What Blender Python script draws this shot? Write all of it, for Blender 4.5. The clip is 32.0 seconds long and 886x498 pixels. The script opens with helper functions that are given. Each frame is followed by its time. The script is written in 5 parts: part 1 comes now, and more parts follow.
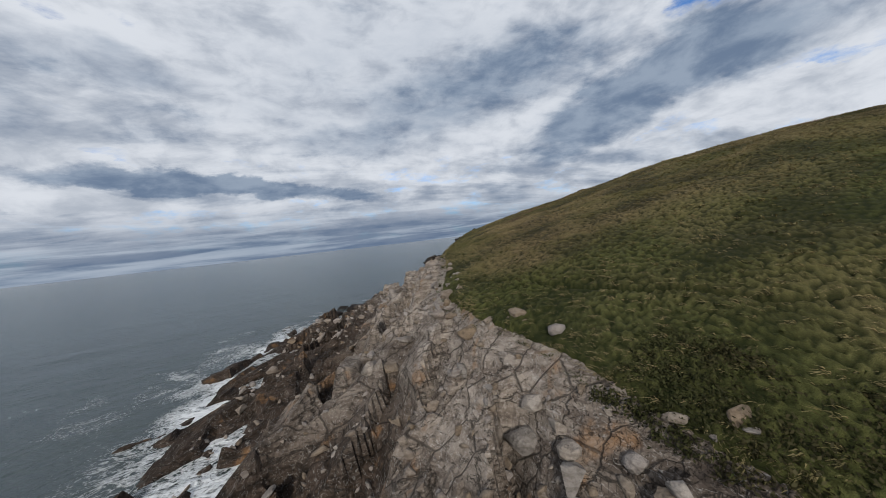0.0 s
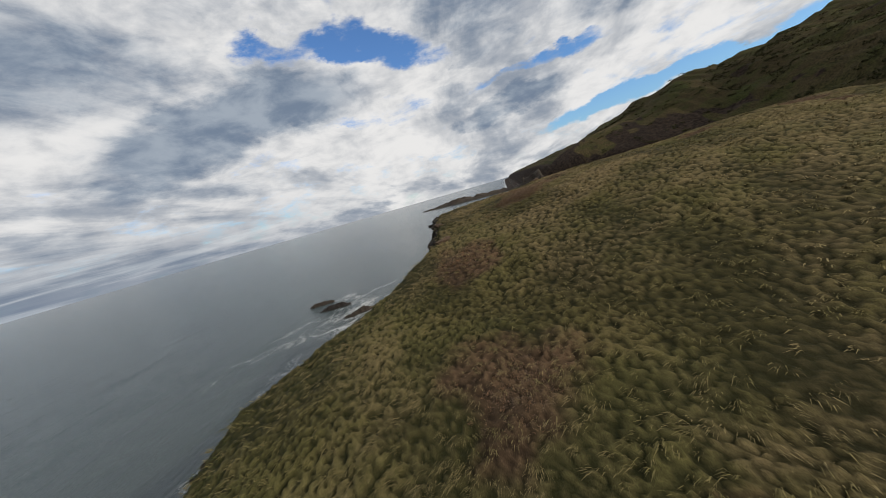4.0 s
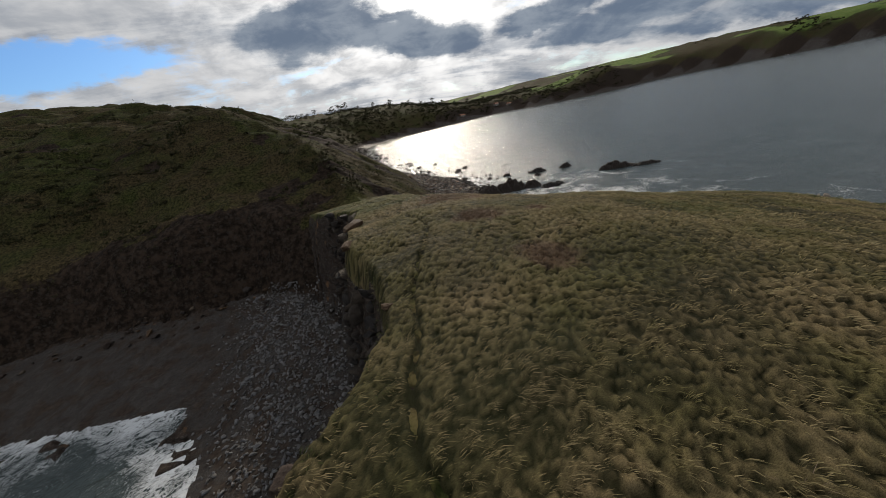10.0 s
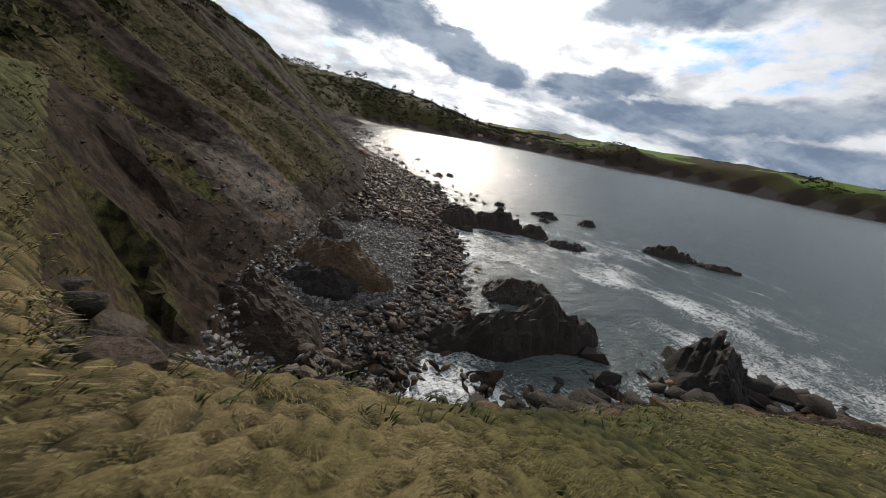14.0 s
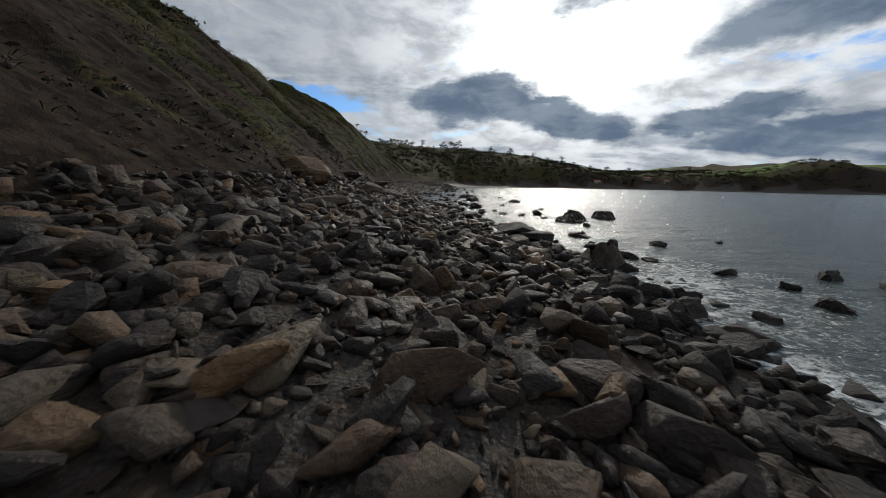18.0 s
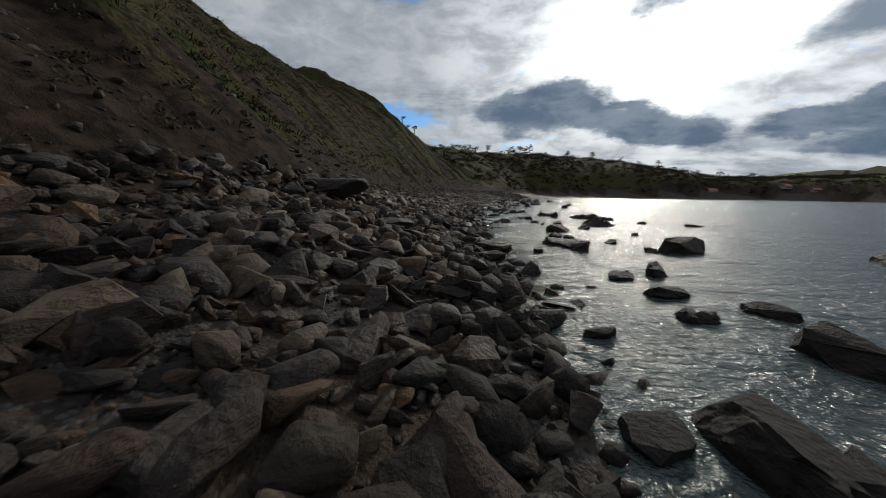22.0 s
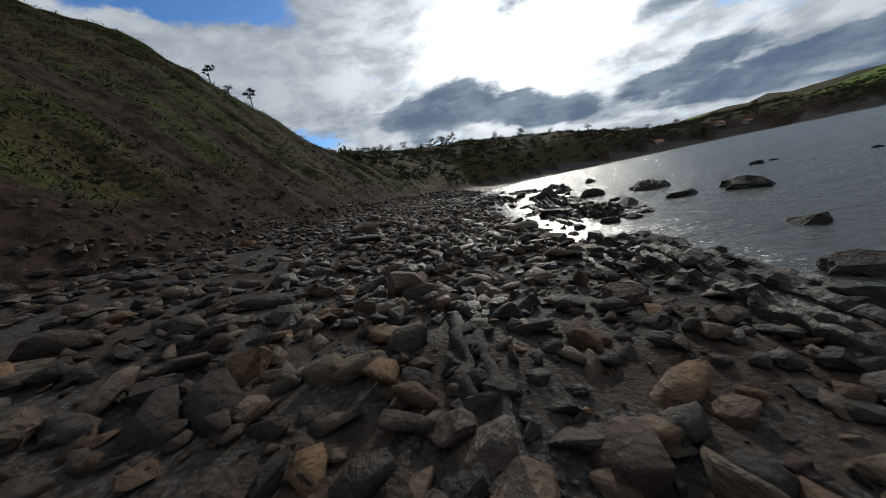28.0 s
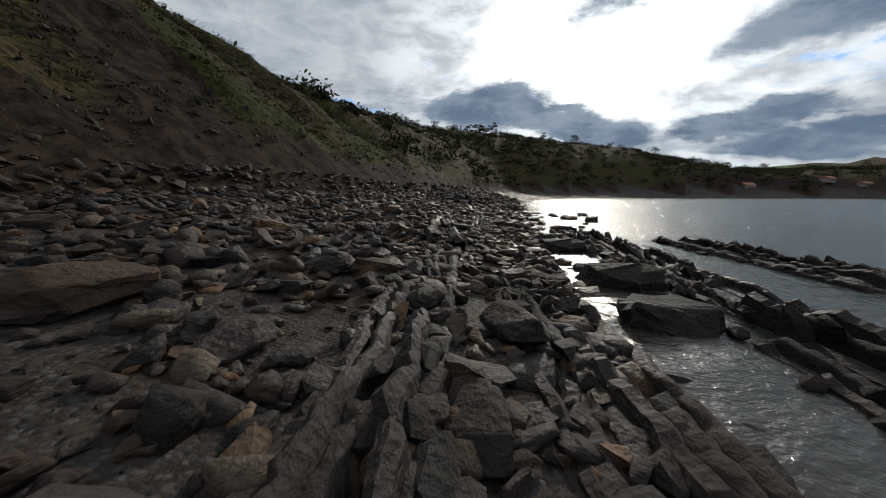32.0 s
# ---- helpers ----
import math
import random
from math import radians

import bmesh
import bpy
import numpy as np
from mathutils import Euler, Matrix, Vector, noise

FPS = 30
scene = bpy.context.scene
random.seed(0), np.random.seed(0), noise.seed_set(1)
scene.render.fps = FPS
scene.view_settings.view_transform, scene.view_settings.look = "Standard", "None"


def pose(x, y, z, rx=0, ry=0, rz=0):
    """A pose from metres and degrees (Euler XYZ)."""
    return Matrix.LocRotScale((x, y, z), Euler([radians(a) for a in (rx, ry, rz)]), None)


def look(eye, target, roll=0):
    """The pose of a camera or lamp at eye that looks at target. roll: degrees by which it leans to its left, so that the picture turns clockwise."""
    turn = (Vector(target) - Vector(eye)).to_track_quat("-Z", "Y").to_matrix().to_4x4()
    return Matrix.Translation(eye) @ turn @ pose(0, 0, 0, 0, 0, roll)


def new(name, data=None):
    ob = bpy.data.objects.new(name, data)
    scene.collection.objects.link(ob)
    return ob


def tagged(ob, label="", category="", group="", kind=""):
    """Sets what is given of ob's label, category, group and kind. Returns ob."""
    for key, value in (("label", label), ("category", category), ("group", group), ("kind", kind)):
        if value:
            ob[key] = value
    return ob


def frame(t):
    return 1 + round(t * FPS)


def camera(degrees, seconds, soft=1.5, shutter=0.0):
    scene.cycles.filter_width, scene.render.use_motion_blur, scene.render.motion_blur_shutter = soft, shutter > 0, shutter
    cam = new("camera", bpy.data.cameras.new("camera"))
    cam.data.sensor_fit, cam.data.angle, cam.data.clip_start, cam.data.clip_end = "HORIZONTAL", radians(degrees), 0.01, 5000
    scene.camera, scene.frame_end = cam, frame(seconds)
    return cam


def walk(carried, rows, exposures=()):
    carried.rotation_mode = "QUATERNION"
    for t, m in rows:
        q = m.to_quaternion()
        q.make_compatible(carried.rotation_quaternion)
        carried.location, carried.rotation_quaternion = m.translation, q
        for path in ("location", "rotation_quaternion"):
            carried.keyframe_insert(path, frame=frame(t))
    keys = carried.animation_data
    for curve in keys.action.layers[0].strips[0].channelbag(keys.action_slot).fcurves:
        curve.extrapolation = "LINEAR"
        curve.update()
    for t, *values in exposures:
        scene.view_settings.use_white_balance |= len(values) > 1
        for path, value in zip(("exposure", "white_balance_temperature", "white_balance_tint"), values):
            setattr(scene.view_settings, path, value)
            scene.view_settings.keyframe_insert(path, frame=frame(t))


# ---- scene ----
cam = camera(107.0, 32.0, soft=0.85, shutter=0.04)
# seconds, eye, heading (left of north), pitch, lean
PATH = [
    (0.0, (57.72, 22.95, 11.68), 160.21, -1.99, -6.41),
    (0.5, (57.08, 16.31, 13.33), 154.36, -3.07, -8.33),
    (1.0, (55.72, 9.40, 14.74), 147.83, -3.78, -10.10),
    (1.5, (53.47, 2.59, 16.17), 140.94, -4.91, -11.70),
    (2.0, (50.19, -3.81, 17.22), 134.03, -5.36, -13.05),
    (2.5, (47.67, -9.42, 18.61), 126.34, -6.46, -14.67),
    (3.0, (43.58, -15.14, 19.66), 117.17, -7.98, -15.20),
    (3.5, (38.99, -19.46, 20.48), 109.27, -9.13, -15.61),
    (5.5, (18.40, -30.22, 23.34), 76.10, -9.38, -15.61),
    (6.0, (13.55, -30.26, 24.17), 69.72, -11.44, -13.41),
    (6.5, (9.20, -30.17, 24.45), 61.48, -12.56, -11.51),
    (7.0, (4.97, -29.68, 24.60), 51.04, -12.50, -10.97),
    (7.5, (0.92, -28.64, 24.88), 38.71, -12.18, -11.54),
    (8.0, (-2.49, -27.15, 25.49), 25.88, -12.62, -12.89),
    (8.5, (-5.28, -25.01, 26.14), 13.13, -14.22, -13.55),
    (9.0, (-7.18, -22.72, 26.82), 1.10, -16.91, -13.85),
    (9.5, (-8.13, -19.96, 27.42), -9.73, -20.12, -13.52),
    (10.0, (-8.22, -16.35, 27.44), -18.87, -23.15, -11.56),
    (10.5, (-7.13, -12.82, 27.09), -25.09, -25.06, -9.18),
    (11.0, (-5.43, -9.08, 26.45), -29.28, -26.13, -5.41),
    (11.5, (-2.79, -5.18, 25.42), -31.11, -26.18, -1.24),
    (12.0, (0.00, -0.00, 23.61), -31.66, -25.25, 3.33),
    (12.5, (2.66, 3.27, 22.53), -30.75, -24.13, 7.04),
    (13.0, (7.60, 9.28, 20.23), -28.85, -22.92, 9.69),
    (13.5, (12.25, 14.15, 17.83), -25.97, -21.88, 10.75),
    (14.0, (16.37, 20.86, 15.51), -23.48, -20.68, 11.49),
    (14.5, (20.25, 28.25, 13.24), -20.71, -19.31, 12.43),
    (15.0, (23.57, 36.28, 11.29), -18.02, -18.09, 13.82),
    (15.5, (26.36, 45.25, 9.77), -15.49, -17.24, 15.58),
    (17.5, (36.86, 76.91, 4.25), -4.64, -12.10, 4.86),
    (18.0, (37.12, 83.99, 3.67), -2.34, -11.45, 1.15),
    (18.5, (37.13, 90.85, 3.37), -0.32, -11.07, -1.05),
    (19.0, (37.38, 97.35, 3.27), 1.71, -10.76, -2.23),
    (19.5, (37.31, 103.56, 3.54), 3.45, -10.83, -3.14),
    (20.0, (37.23, 110.31, 3.35), 4.59, -10.77, -1.93),
    (20.5, (37.27, 116.80, 3.39), 6.09, -10.87, -1.51),
    (21.0, (37.01, 122.88, 3.17), 7.16, -10.65, -0.25),
    (21.5, (36.57, 128.70, 2.96), 8.09, -10.30, 0.71),
    (22.0, (35.85, 134.22, 2.98), 8.66, -9.81, 0.84),
    (22.5, (34.94, 140.45, 3.07), 8.71, -9.62, 0.46),
    (23.0, (34.04, 146.80, 3.00), 8.29, -9.60, -0.12),
    (23.5, (33.14, 152.82, 3.00), 7.87, -9.56, -1.45),
    (24.0, (32.43, 158.19, 3.13), 7.07, -9.68, -2.52),
    (24.5, (31.66, 163.48, 3.44), 5.83, -9.79, -3.04),
    (26.5, (28.23, 189.13, 2.69), 0.57, -9.23, -10.51),
    (27.0, (28.21, 196.01, 2.77), -0.81, -9.20, -11.69),
    (27.5, (28.44, 202.95, 2.84), -1.76, -9.22, -12.22),
    (28.0, (28.81, 209.32, 3.05), -2.42, -9.38, -11.93),
    (28.5, (29.47, 215.35, 3.00), -2.44, -9.32, -10.70),
    (29.0, (30.30, 221.63, 2.95), -2.27, -9.40, -8.75),
    (29.5, (31.33, 227.70, 2.81), -1.65, -9.35, -6.33),
    (30.0, (32.26, 233.76, 2.75), -0.92, -9.39, -4.10),
    (30.5, (33.28, 239.86, 2.71), -0.24, -9.62, -2.13),
    (31.0, (34.07, 246.03, 2.75), 0.16, -9.85, -0.84),
    (31.5, (34.69, 252.27, 2.75), 0.39, -9.83, -0.14),
    (32.0, (35.08, 258.27, 2.89), 0.36, -9.96, 0.39),
]


def aim(eye, yaw, pitch, lean):
    a, b = radians(yaw), radians(pitch)
    ahead = Vector((-math.sin(a) * math.cos(b), math.cos(a) * math.cos(b), math.sin(b)))
    return look(eye, Vector(eye) + ahead, lean)


EXPOSURES = [(0, -0.15, 6200, 10), (1, -0.1, 6250, 10), (2, -0.1, 6500, 10), (3, 0.0, 6650, 10), (4, 0.0, 6800, 10), (6, 0.0, 6850, 10), (8, -0.6, 6750, 10), (9, -0.75, 6700, 10), (10, -0.35, 6650, 10), (11, 0.05, 6550, 10), (12, 0.2, 6400, 10), (13, -0.25, 6350, 10),
             (14, 0.05, 6500, 10), (15, -0.1, 6300, 10), (17.5, -0.5, 6200, 8), (19, -0.6, 6200, 7), (21, -0.75, 6200, 7), (23, -0.5, 6200, 7), (24, -0.45, 6200, 7), (28, -0.5, 6100, 7), (32, -0.35, 6200, 7)]
walk(cam, [(t, aim(eye, yaw, pitch, lean)) for t, eye, yaw, pitch, lean in PATH], EXPOSURES)

# ---- sky and sun ----
SUN_AZ, SUN_EL = 20.0, 24.0          # degrees east of north, above the horizon
SUN_DIR = Vector((math.sin(radians(SUN_AZ)) * math.cos(radians(SUN_EL)), math.cos(radians(SUN_AZ)) * math.cos(radians(SUN_EL)), math.sin(radians(SUN_EL))))


class Nodes:
    """Short names for building a node tree."""

    def __init__(self, tree):
        self.tree = tree
        tree.nodes.clear()

    def add(self, kind):
        return self.tree.nodes.new(kind)

    def link(self, a, b):
        self.tree.links.new(a, b)

    def put(self, socket, value):
        if isinstance(value, bpy.types.NodeSocket):
            self.tree.links.new(value, socket)
        elif isinstance(value, (tuple, list)) and len(value) == 3 and socket.type == "RGBA":
            socket.default_value = (*value, 1.0)
        else:
            socket.default_value = value

    def math(self, op, a, b=0.0, c=0.0, clamp=False):
        node = self.add("ShaderNodeMath")
        node.operation, node.use_clamp = op, clamp
        for socket, value in zip(node.inputs, (a, b, c)):
            self.put(socket, value)
        return node.outputs[0]

    def ramp(self, x, low, high, to_low=0.0, to_high=1.0):
        node = self.add("ShaderNodeMapRange")
        node.interpolation_type = "SMOOTHSTEP"
        for socket, value in zip(node.inputs, (x, low, high, to_low, to_high)):
            self.put(socket, value)
        return node.outputs[0]

    def mix(self, t, a, b, blend="MIX"):
        node = self.add("ShaderNodeMix")
        node.data_type, node.blend_type = "RGBA", blend
        self.put(node.inputs[0], t)
        self.put(node.inputs[6], a)
        self.put(node.inputs[7], b)
        return node.outputs[2]

    def noise(self, vector, scale, detail=4.0, rough=0.55, distortion=0.0):
        node = self.add("ShaderNodeTexNoise")
        if vector is not None:
            self.link(vector, node.inputs["Vector"])
        for key, value in (("Scale", scale), ("Detail", detail), ("Roughness", rough), ("Distortion", distortion)):
            node.inputs[key].default_value = value
        return node.outputs[0]

    def voronoi(self, vector, scale, feature="F1", jitter=1.0):
        node = self.add("ShaderNodeTexVoronoi")
        node.feature = feature
        if vector is not None:
            self.link(vector, node.inputs["Vector"])
        node.inputs["Scale"].default_value = scale
        node.inputs["Randomness"].default_value = jitter
        return node

    def scaled(self, vector, sx, sy, sz, rot=(0, 0, 0)):
        node = self.add("ShaderNodeMapping")
        self.link(vector, node.inputs[0])
        node.inputs["Rotation"].default_value = [radians(a) for a in rot]
        node.inputs["Scale"].default_value = (sx, sy, sz)
        return node.outputs[0]

    def attribute(self, name):
        node = self.add("ShaderNodeAttribute")
        node.attribute_name = name
        return node.outputs["Fac"]


def make_world():
    world = bpy.data.worlds.new("sky")
    scene.world = world
    world.use_nodes = True
    n = Nodes(world.node_tree)
    sky = n.add("ShaderNodeTexSky")
    sky.sky_type, sky.sun_disc = "NISHITA", False
    sky.sun_elevation, sky.sun_rotation = radians(SUN_EL), radians(SUN_AZ)
    sky.air_density, sky.dust_density, sky.ozone_density = 1.0, 0.6, 2.0
    way = n.add("ShaderNodeTexCoord").outputs["Generated"]
    xyz = n.add("ShaderNodeSeparateXYZ")
    n.link(way, xyz.inputs[0])
    x, y, z = xyz.outputs
    rise = n.math("ADD", n.math("MAXIMUM", z, 0.0), 0.16)
    flat = n.add("ShaderNodeCombineXYZ")
    n.link(n.math("DIVIDE", x, rise), flat.inputs[0])
    n.link(n.math("DIVIDE", y, rise), flat.inputs[1])
    sheet = n.scaled(flat.outputs[0], 0.36, 1.0, 1.0, (0, 0, -8))

    def bent(scale, reach, detail):
        """The direction, stirred by noise, so that clouds get ragged edges."""
        curl = n.add("ShaderNodeTexNoise")
        n.link(n.scaled(way, 1.0, 1.0, 2.0), curl.inputs["Vector"])
        for key, value in (("Scale", scale), ("Detail", detail), ("Roughness", 0.6)):
            curl.inputs[key].default_value = value
        shift = n.add("ShaderNodeVectorMath")
        shift.operation = "SUBTRACT"
        n.link(way, shift.inputs[0])
        shift.inputs[1].default_value = (reach / 2, reach / 2, reach * 0.3)
        stir = n.add("ShaderNodeVectorMath")
        stir.operation = "MULTIPLY_ADD"
        n.link(curl.outputs["Color"], stir.inputs[0])
        stir.inputs[1].default_value = (reach, reach, reach * 0.6)
        n.link(shift.outputs[0], stir.inputs[2])
        return stir.outputs[0]

    ragged = bent(6.5, 0.17, 8.0)

    def dot(source, v):
        node = n.add("ShaderNodeVectorMath")
        node.operation = "DOT_PRODUCT"
        n.link(source, node.inputs[0])
        node.inputs[1].default_value = tuple(v)
        return node.outputs["Value"]

    def cloud(az, el, wide, tall, tilt, source=ragged):
        """A soft oval: 1 in its middle, 0 past its rim. Half sizes and tilt in degrees."""
        a, e = radians(az), radians(el)
        mid = Vector((math.sin(a) * math.cos(e), math.cos(a) * math.cos(e), math.sin(e)))
        side = Vector((math.cos(a), -math.sin(a), 0))
        up = side.cross(mid)
        c, k = math.cos(radians(tilt)), math.sin(radians(tilt))
        u = dot(source, (side * c + up * k) / math.sin(radians(wide)))
        v = dot(source, (up * c - side * k) / math.sin(radians(tall)))
        q = n.math("ADD", n.math("MULTIPLY", u, u), n.math("MULTIPLY", v, v))
        q = n.math("ADD", q, n.ramp(dot(way, mid), 0.0, 0.3, 4.0, 0.0))
        return n.ramp(q, 0.0, 1.25, 1.0, 0.0)

    streets = n.noise(sheet, 1.15, 8.0, 0.58, 0.35)
    puff = n.noise(n.scaled(way, 1.0, 1.0, 2.4), 7.0, 7.0, 0.6, 0.25)
    fine = n.noise(n.scaled(way, 1.0, 1.0, 2.6), 15.0, 7.0, 0.62, 0.3)
    cover = n.math("ADD", n.math("MULTIPLY", streets, 0.75), n.math("MULTIPLY", puff, 0.8))
    cover = n.math("ADD", cover, n.math("MULTIPLY_ADD", fine, 0.5, -0.4))
    thick = n.ramp(n.math("ADD", n.math("MULTIPLY", streets, 0.75), n.math("MULTIPLY", puff, 0.25)), 0.44, 0.62, 0.0, 0.55)
    for az, el, wide, tall, tilt, gain in SKY_OPEN:
        cover = n.math("MULTIPLY_ADD", cloud(az, el, wide, tall, tilt), -gain, cover)
    for az, el, wide, tall, tilt, gain in SKY_BRIGHT:
        oval = cloud(az, el, wide, tall, tilt)
        thick = n.math("MULTIPLY_ADD", oval, -gain, thick)
        cover = n.math("MULTIPLY_ADD", oval, 0.3, cover)
    thick = n.math("MAXIMUM", thick, 0.0)
    for az, el, wide, tall, tilt, gain in SKY_DARK + SKY_GREY_BANKS:
        oval = cloud(az, el, wide, tall, tilt)
        thick = n.math("MULTIPLY_ADD", oval, gain, thick)
        cover = n.math("MULTIPLY_ADD", oval, 0.5, cover)
    dense = n.ramp(cover, 0.28, 0.6)
    thick = n.math("MULTIPLY", thick, n.math("MULTIPLY_ADD", puff, 0.9, n.math("MULTIPLY_ADD", fine, 0.7, 0.2)))
    thick = n.ramp(thick, 0.04, 0.95)
    glow = cloud(SUN_AZ + 4, SUN_EL - 4, 34, 22, 0)
    core = cloud(SUN_AZ + 2, SUN_EL - 3, 17, 10, 0)
    fold = n.noise(n.scaled(way, 1.0, 1.0, 2.2), 9.0, 6.0, 0.58, 0.3)
    under = n.mix(n.ramp(n.math("ADD", n.math("MULTIPLY", streets, 0.4), n.math("MULTIPLY", fold, 0.6)), 0.40, 0.60), SKY_PALE, SKY_GREY)
    white = n.mix(n.ramp(n.math("ADD", n.math("MULTIPLY", streets, 0.5), n.math("MULTIPLY", fold, 0.5)), 0.40, 0.62), SKY_WHITE, SKY_SOFT)
    open_part = n.math("SUBTRACT", 1.0, n.math("MULTIPLY", thick, 0.96))
    bright = n.mix(glow, white, n.mix(n.ramp(fold, 0.38, 0.66), SKY_GLOW, SKY_WHITE))
    bright = n.mix(core, bright, SKY_CORE)
    lit = n.mix(open_part, under, bright)
    # a blue-grey shelf low over the open sea
    low = n.ramp(z, 0.02, 0.16, 1.0, 0.0)
    streak = n.noise(n.scaled(way, 1.5, 1.5, 22.0), 1.8, 6.0, 0.58, 0.3)
    shelf = n.mix(n.ramp(streak, 0.44, 0.64), SKY_SHELF, SKY_SHELF_LIGHT)
    away = n.ramp(dot(way, (0.0872, -0.996, 0.0)), 0.15, 0.95)
    clear = n.mix(1.0, sky.outputs[0], (SKY_GAIN * 0.62, SKY_GAIN * 0.9, SKY_GAIN * 1.25), "MULTIPLY")
    whole = n.mix(dense, clear, lit)
    whole = n.mix(n.math("MULTIPLY", n.math("MULTIPLY", low, away), 0.85), whole, shelf)
    back = n.add("ShaderNodeBackground")
    n.link(whole, back.inputs[0])
    back.inputs[1].default_value = 1.0
    n.link(back.outputs[0], n.add("ShaderNodeOutputWorld").inputs[0])


SKY_GAIN = 0.13
SKY_WHITE, SKY_SOFT = (0.80, 0.815, 0.84), (0.48, 0.515, 0.57)
SKY_PALE, SKY_GREY = (0.32, 0.385, 0.475), (0.155, 0.215, 0.315)
SKY_GLOW, SKY_CORE = (1.5, 1.5, 1.5), (3.2, 3.15, 3.0)
SKY_SHELF, SKY_SHELF_LIGHT = (0.10, 0.155, 0.25), (0.36, 0.42, 0.50)
# ovals of sky: direction east of north, height, half width, half height and tilt in degrees, strength
# blue openings
SKY_OPEN = [(-22, 11.5, 11, 3.0, 6, 0.5), (-25, 29, 12, 3.2, 4, 0.45), (-42, 7, 16, 2.2, 3, 0.5), (-101, 23.5, 12, 3.4, -16, 0.55),
            (-66, 6.5, 16, 1.6, 2, 0.5), (-113, 16, 6, 1.8, -10, 0.3), (-118, 25, 6, 2.4, -10, 0.3), (-80, 15, 12, 1.2, 6, 0.3)]
# thin bright cloud
SKY_BRIGHT = [(150, 9.0, 12, 1.5, -4, 0.9), (149, 14, 10, 1.3, -8, 0.7), (-108, 11, 16, 2.8, -12, 0.7), (-48, 12.5, 16, 1.8, 6, 0.7), (-14, 21, 14, 5.0, 20, 0.8), (-34, 23, 16, 5, 5, 0.7), (-96, 17.5, 12, 1.6, -8, 0.6),
              (31, 14, 10, 2.6, 0, 0.8), (12, 6.8, 14, 1.4, 0, 0.5), (54, 11.2, 12, 1.3, 10, 0.8), (172, 24, 16, 3.5, 0, 0.4)]
# dark cloud before the sun and over the bay
SKY_DARK = [(7.5, 13.0, 11, 4.0, 6, 1.3), (21.5, 9.8, 9.5, 3.0, -8, 1.2), (41.5, 9.3, 9, 2.4, 8, 1.2), (54, 6.6, 17, 2.2, 4, 0.9), (48, 19, 13, 3.4, 6, 1.1), (24, 24.5, 7, 2.4, 4, 0.7), (66, 8.5, 16, 2.4, 8, 0.7), (68, 3.6, 20, 2.0, 0, 0.8)]
# grey banks elsewhere
SKY_GREY_BANKS = [(-22, 18.5, 8, 2.6, 28, 0.3), (-39, 20, 8, 2, 10, 0.2), (-116, 20, 12, 5.5, -10, 0.75), (-85, 10.4, 12, 2.0, 8, 0.6), (-60, 20.5, 18, 3.4, 6, 0.45), (-130, 16.5, 17, 5.0, 14, 0.95), (-150, 24, 22, 6.0, 8, 0.45),
                  (168, 11.0, 26, 1.6, -5, 0.95), (152, 25, 14, 3.4, -6, 0.45), (-172, 17, 18, 3.0, 0, 0.35), (-165, 27, 40, 13, 0, 0.35), (-75, 27, 30, 8, 0, 0.3)]
make_world()

sun = new("sun", bpy.data.lights.new("sun", "SUN"))
sun.data.energy, sun.data.angle, sun.data.color = 2.8, radians(3.0), (1.0, 0.90, 0.76)
sun.matrix_world = look(SUN_DIR * 400, (0, 0, 0))

# ---- materials ----


def material(name):
    mat = bpy.data.materials.new(name)
    mat.use_nodes = True
    n = Nodes(mat.node_tree)
    shader = n.add("ShaderNodeBsdfPrincipled")
    n.link(shader.outputs[0], n.add("ShaderNodeOutputMaterial").inputs[0])
    place = n.add("ShaderNodeTexCoord").outputs["Object"]
    return mat, n, shader, place


def world_place(n):
    return n.add("ShaderNodeNewGeometry").outputs["Position"]


def bump(n, shader, height, strength, distance):
    node = n.add("ShaderNodeBump")
    node.inputs["Strength"].default_value, node.inputs["Distance"].default_value = strength, distance
    n.link(height, node.inputs["Height"])
    n.link(node.outputs[0], shader.inputs["Normal"])


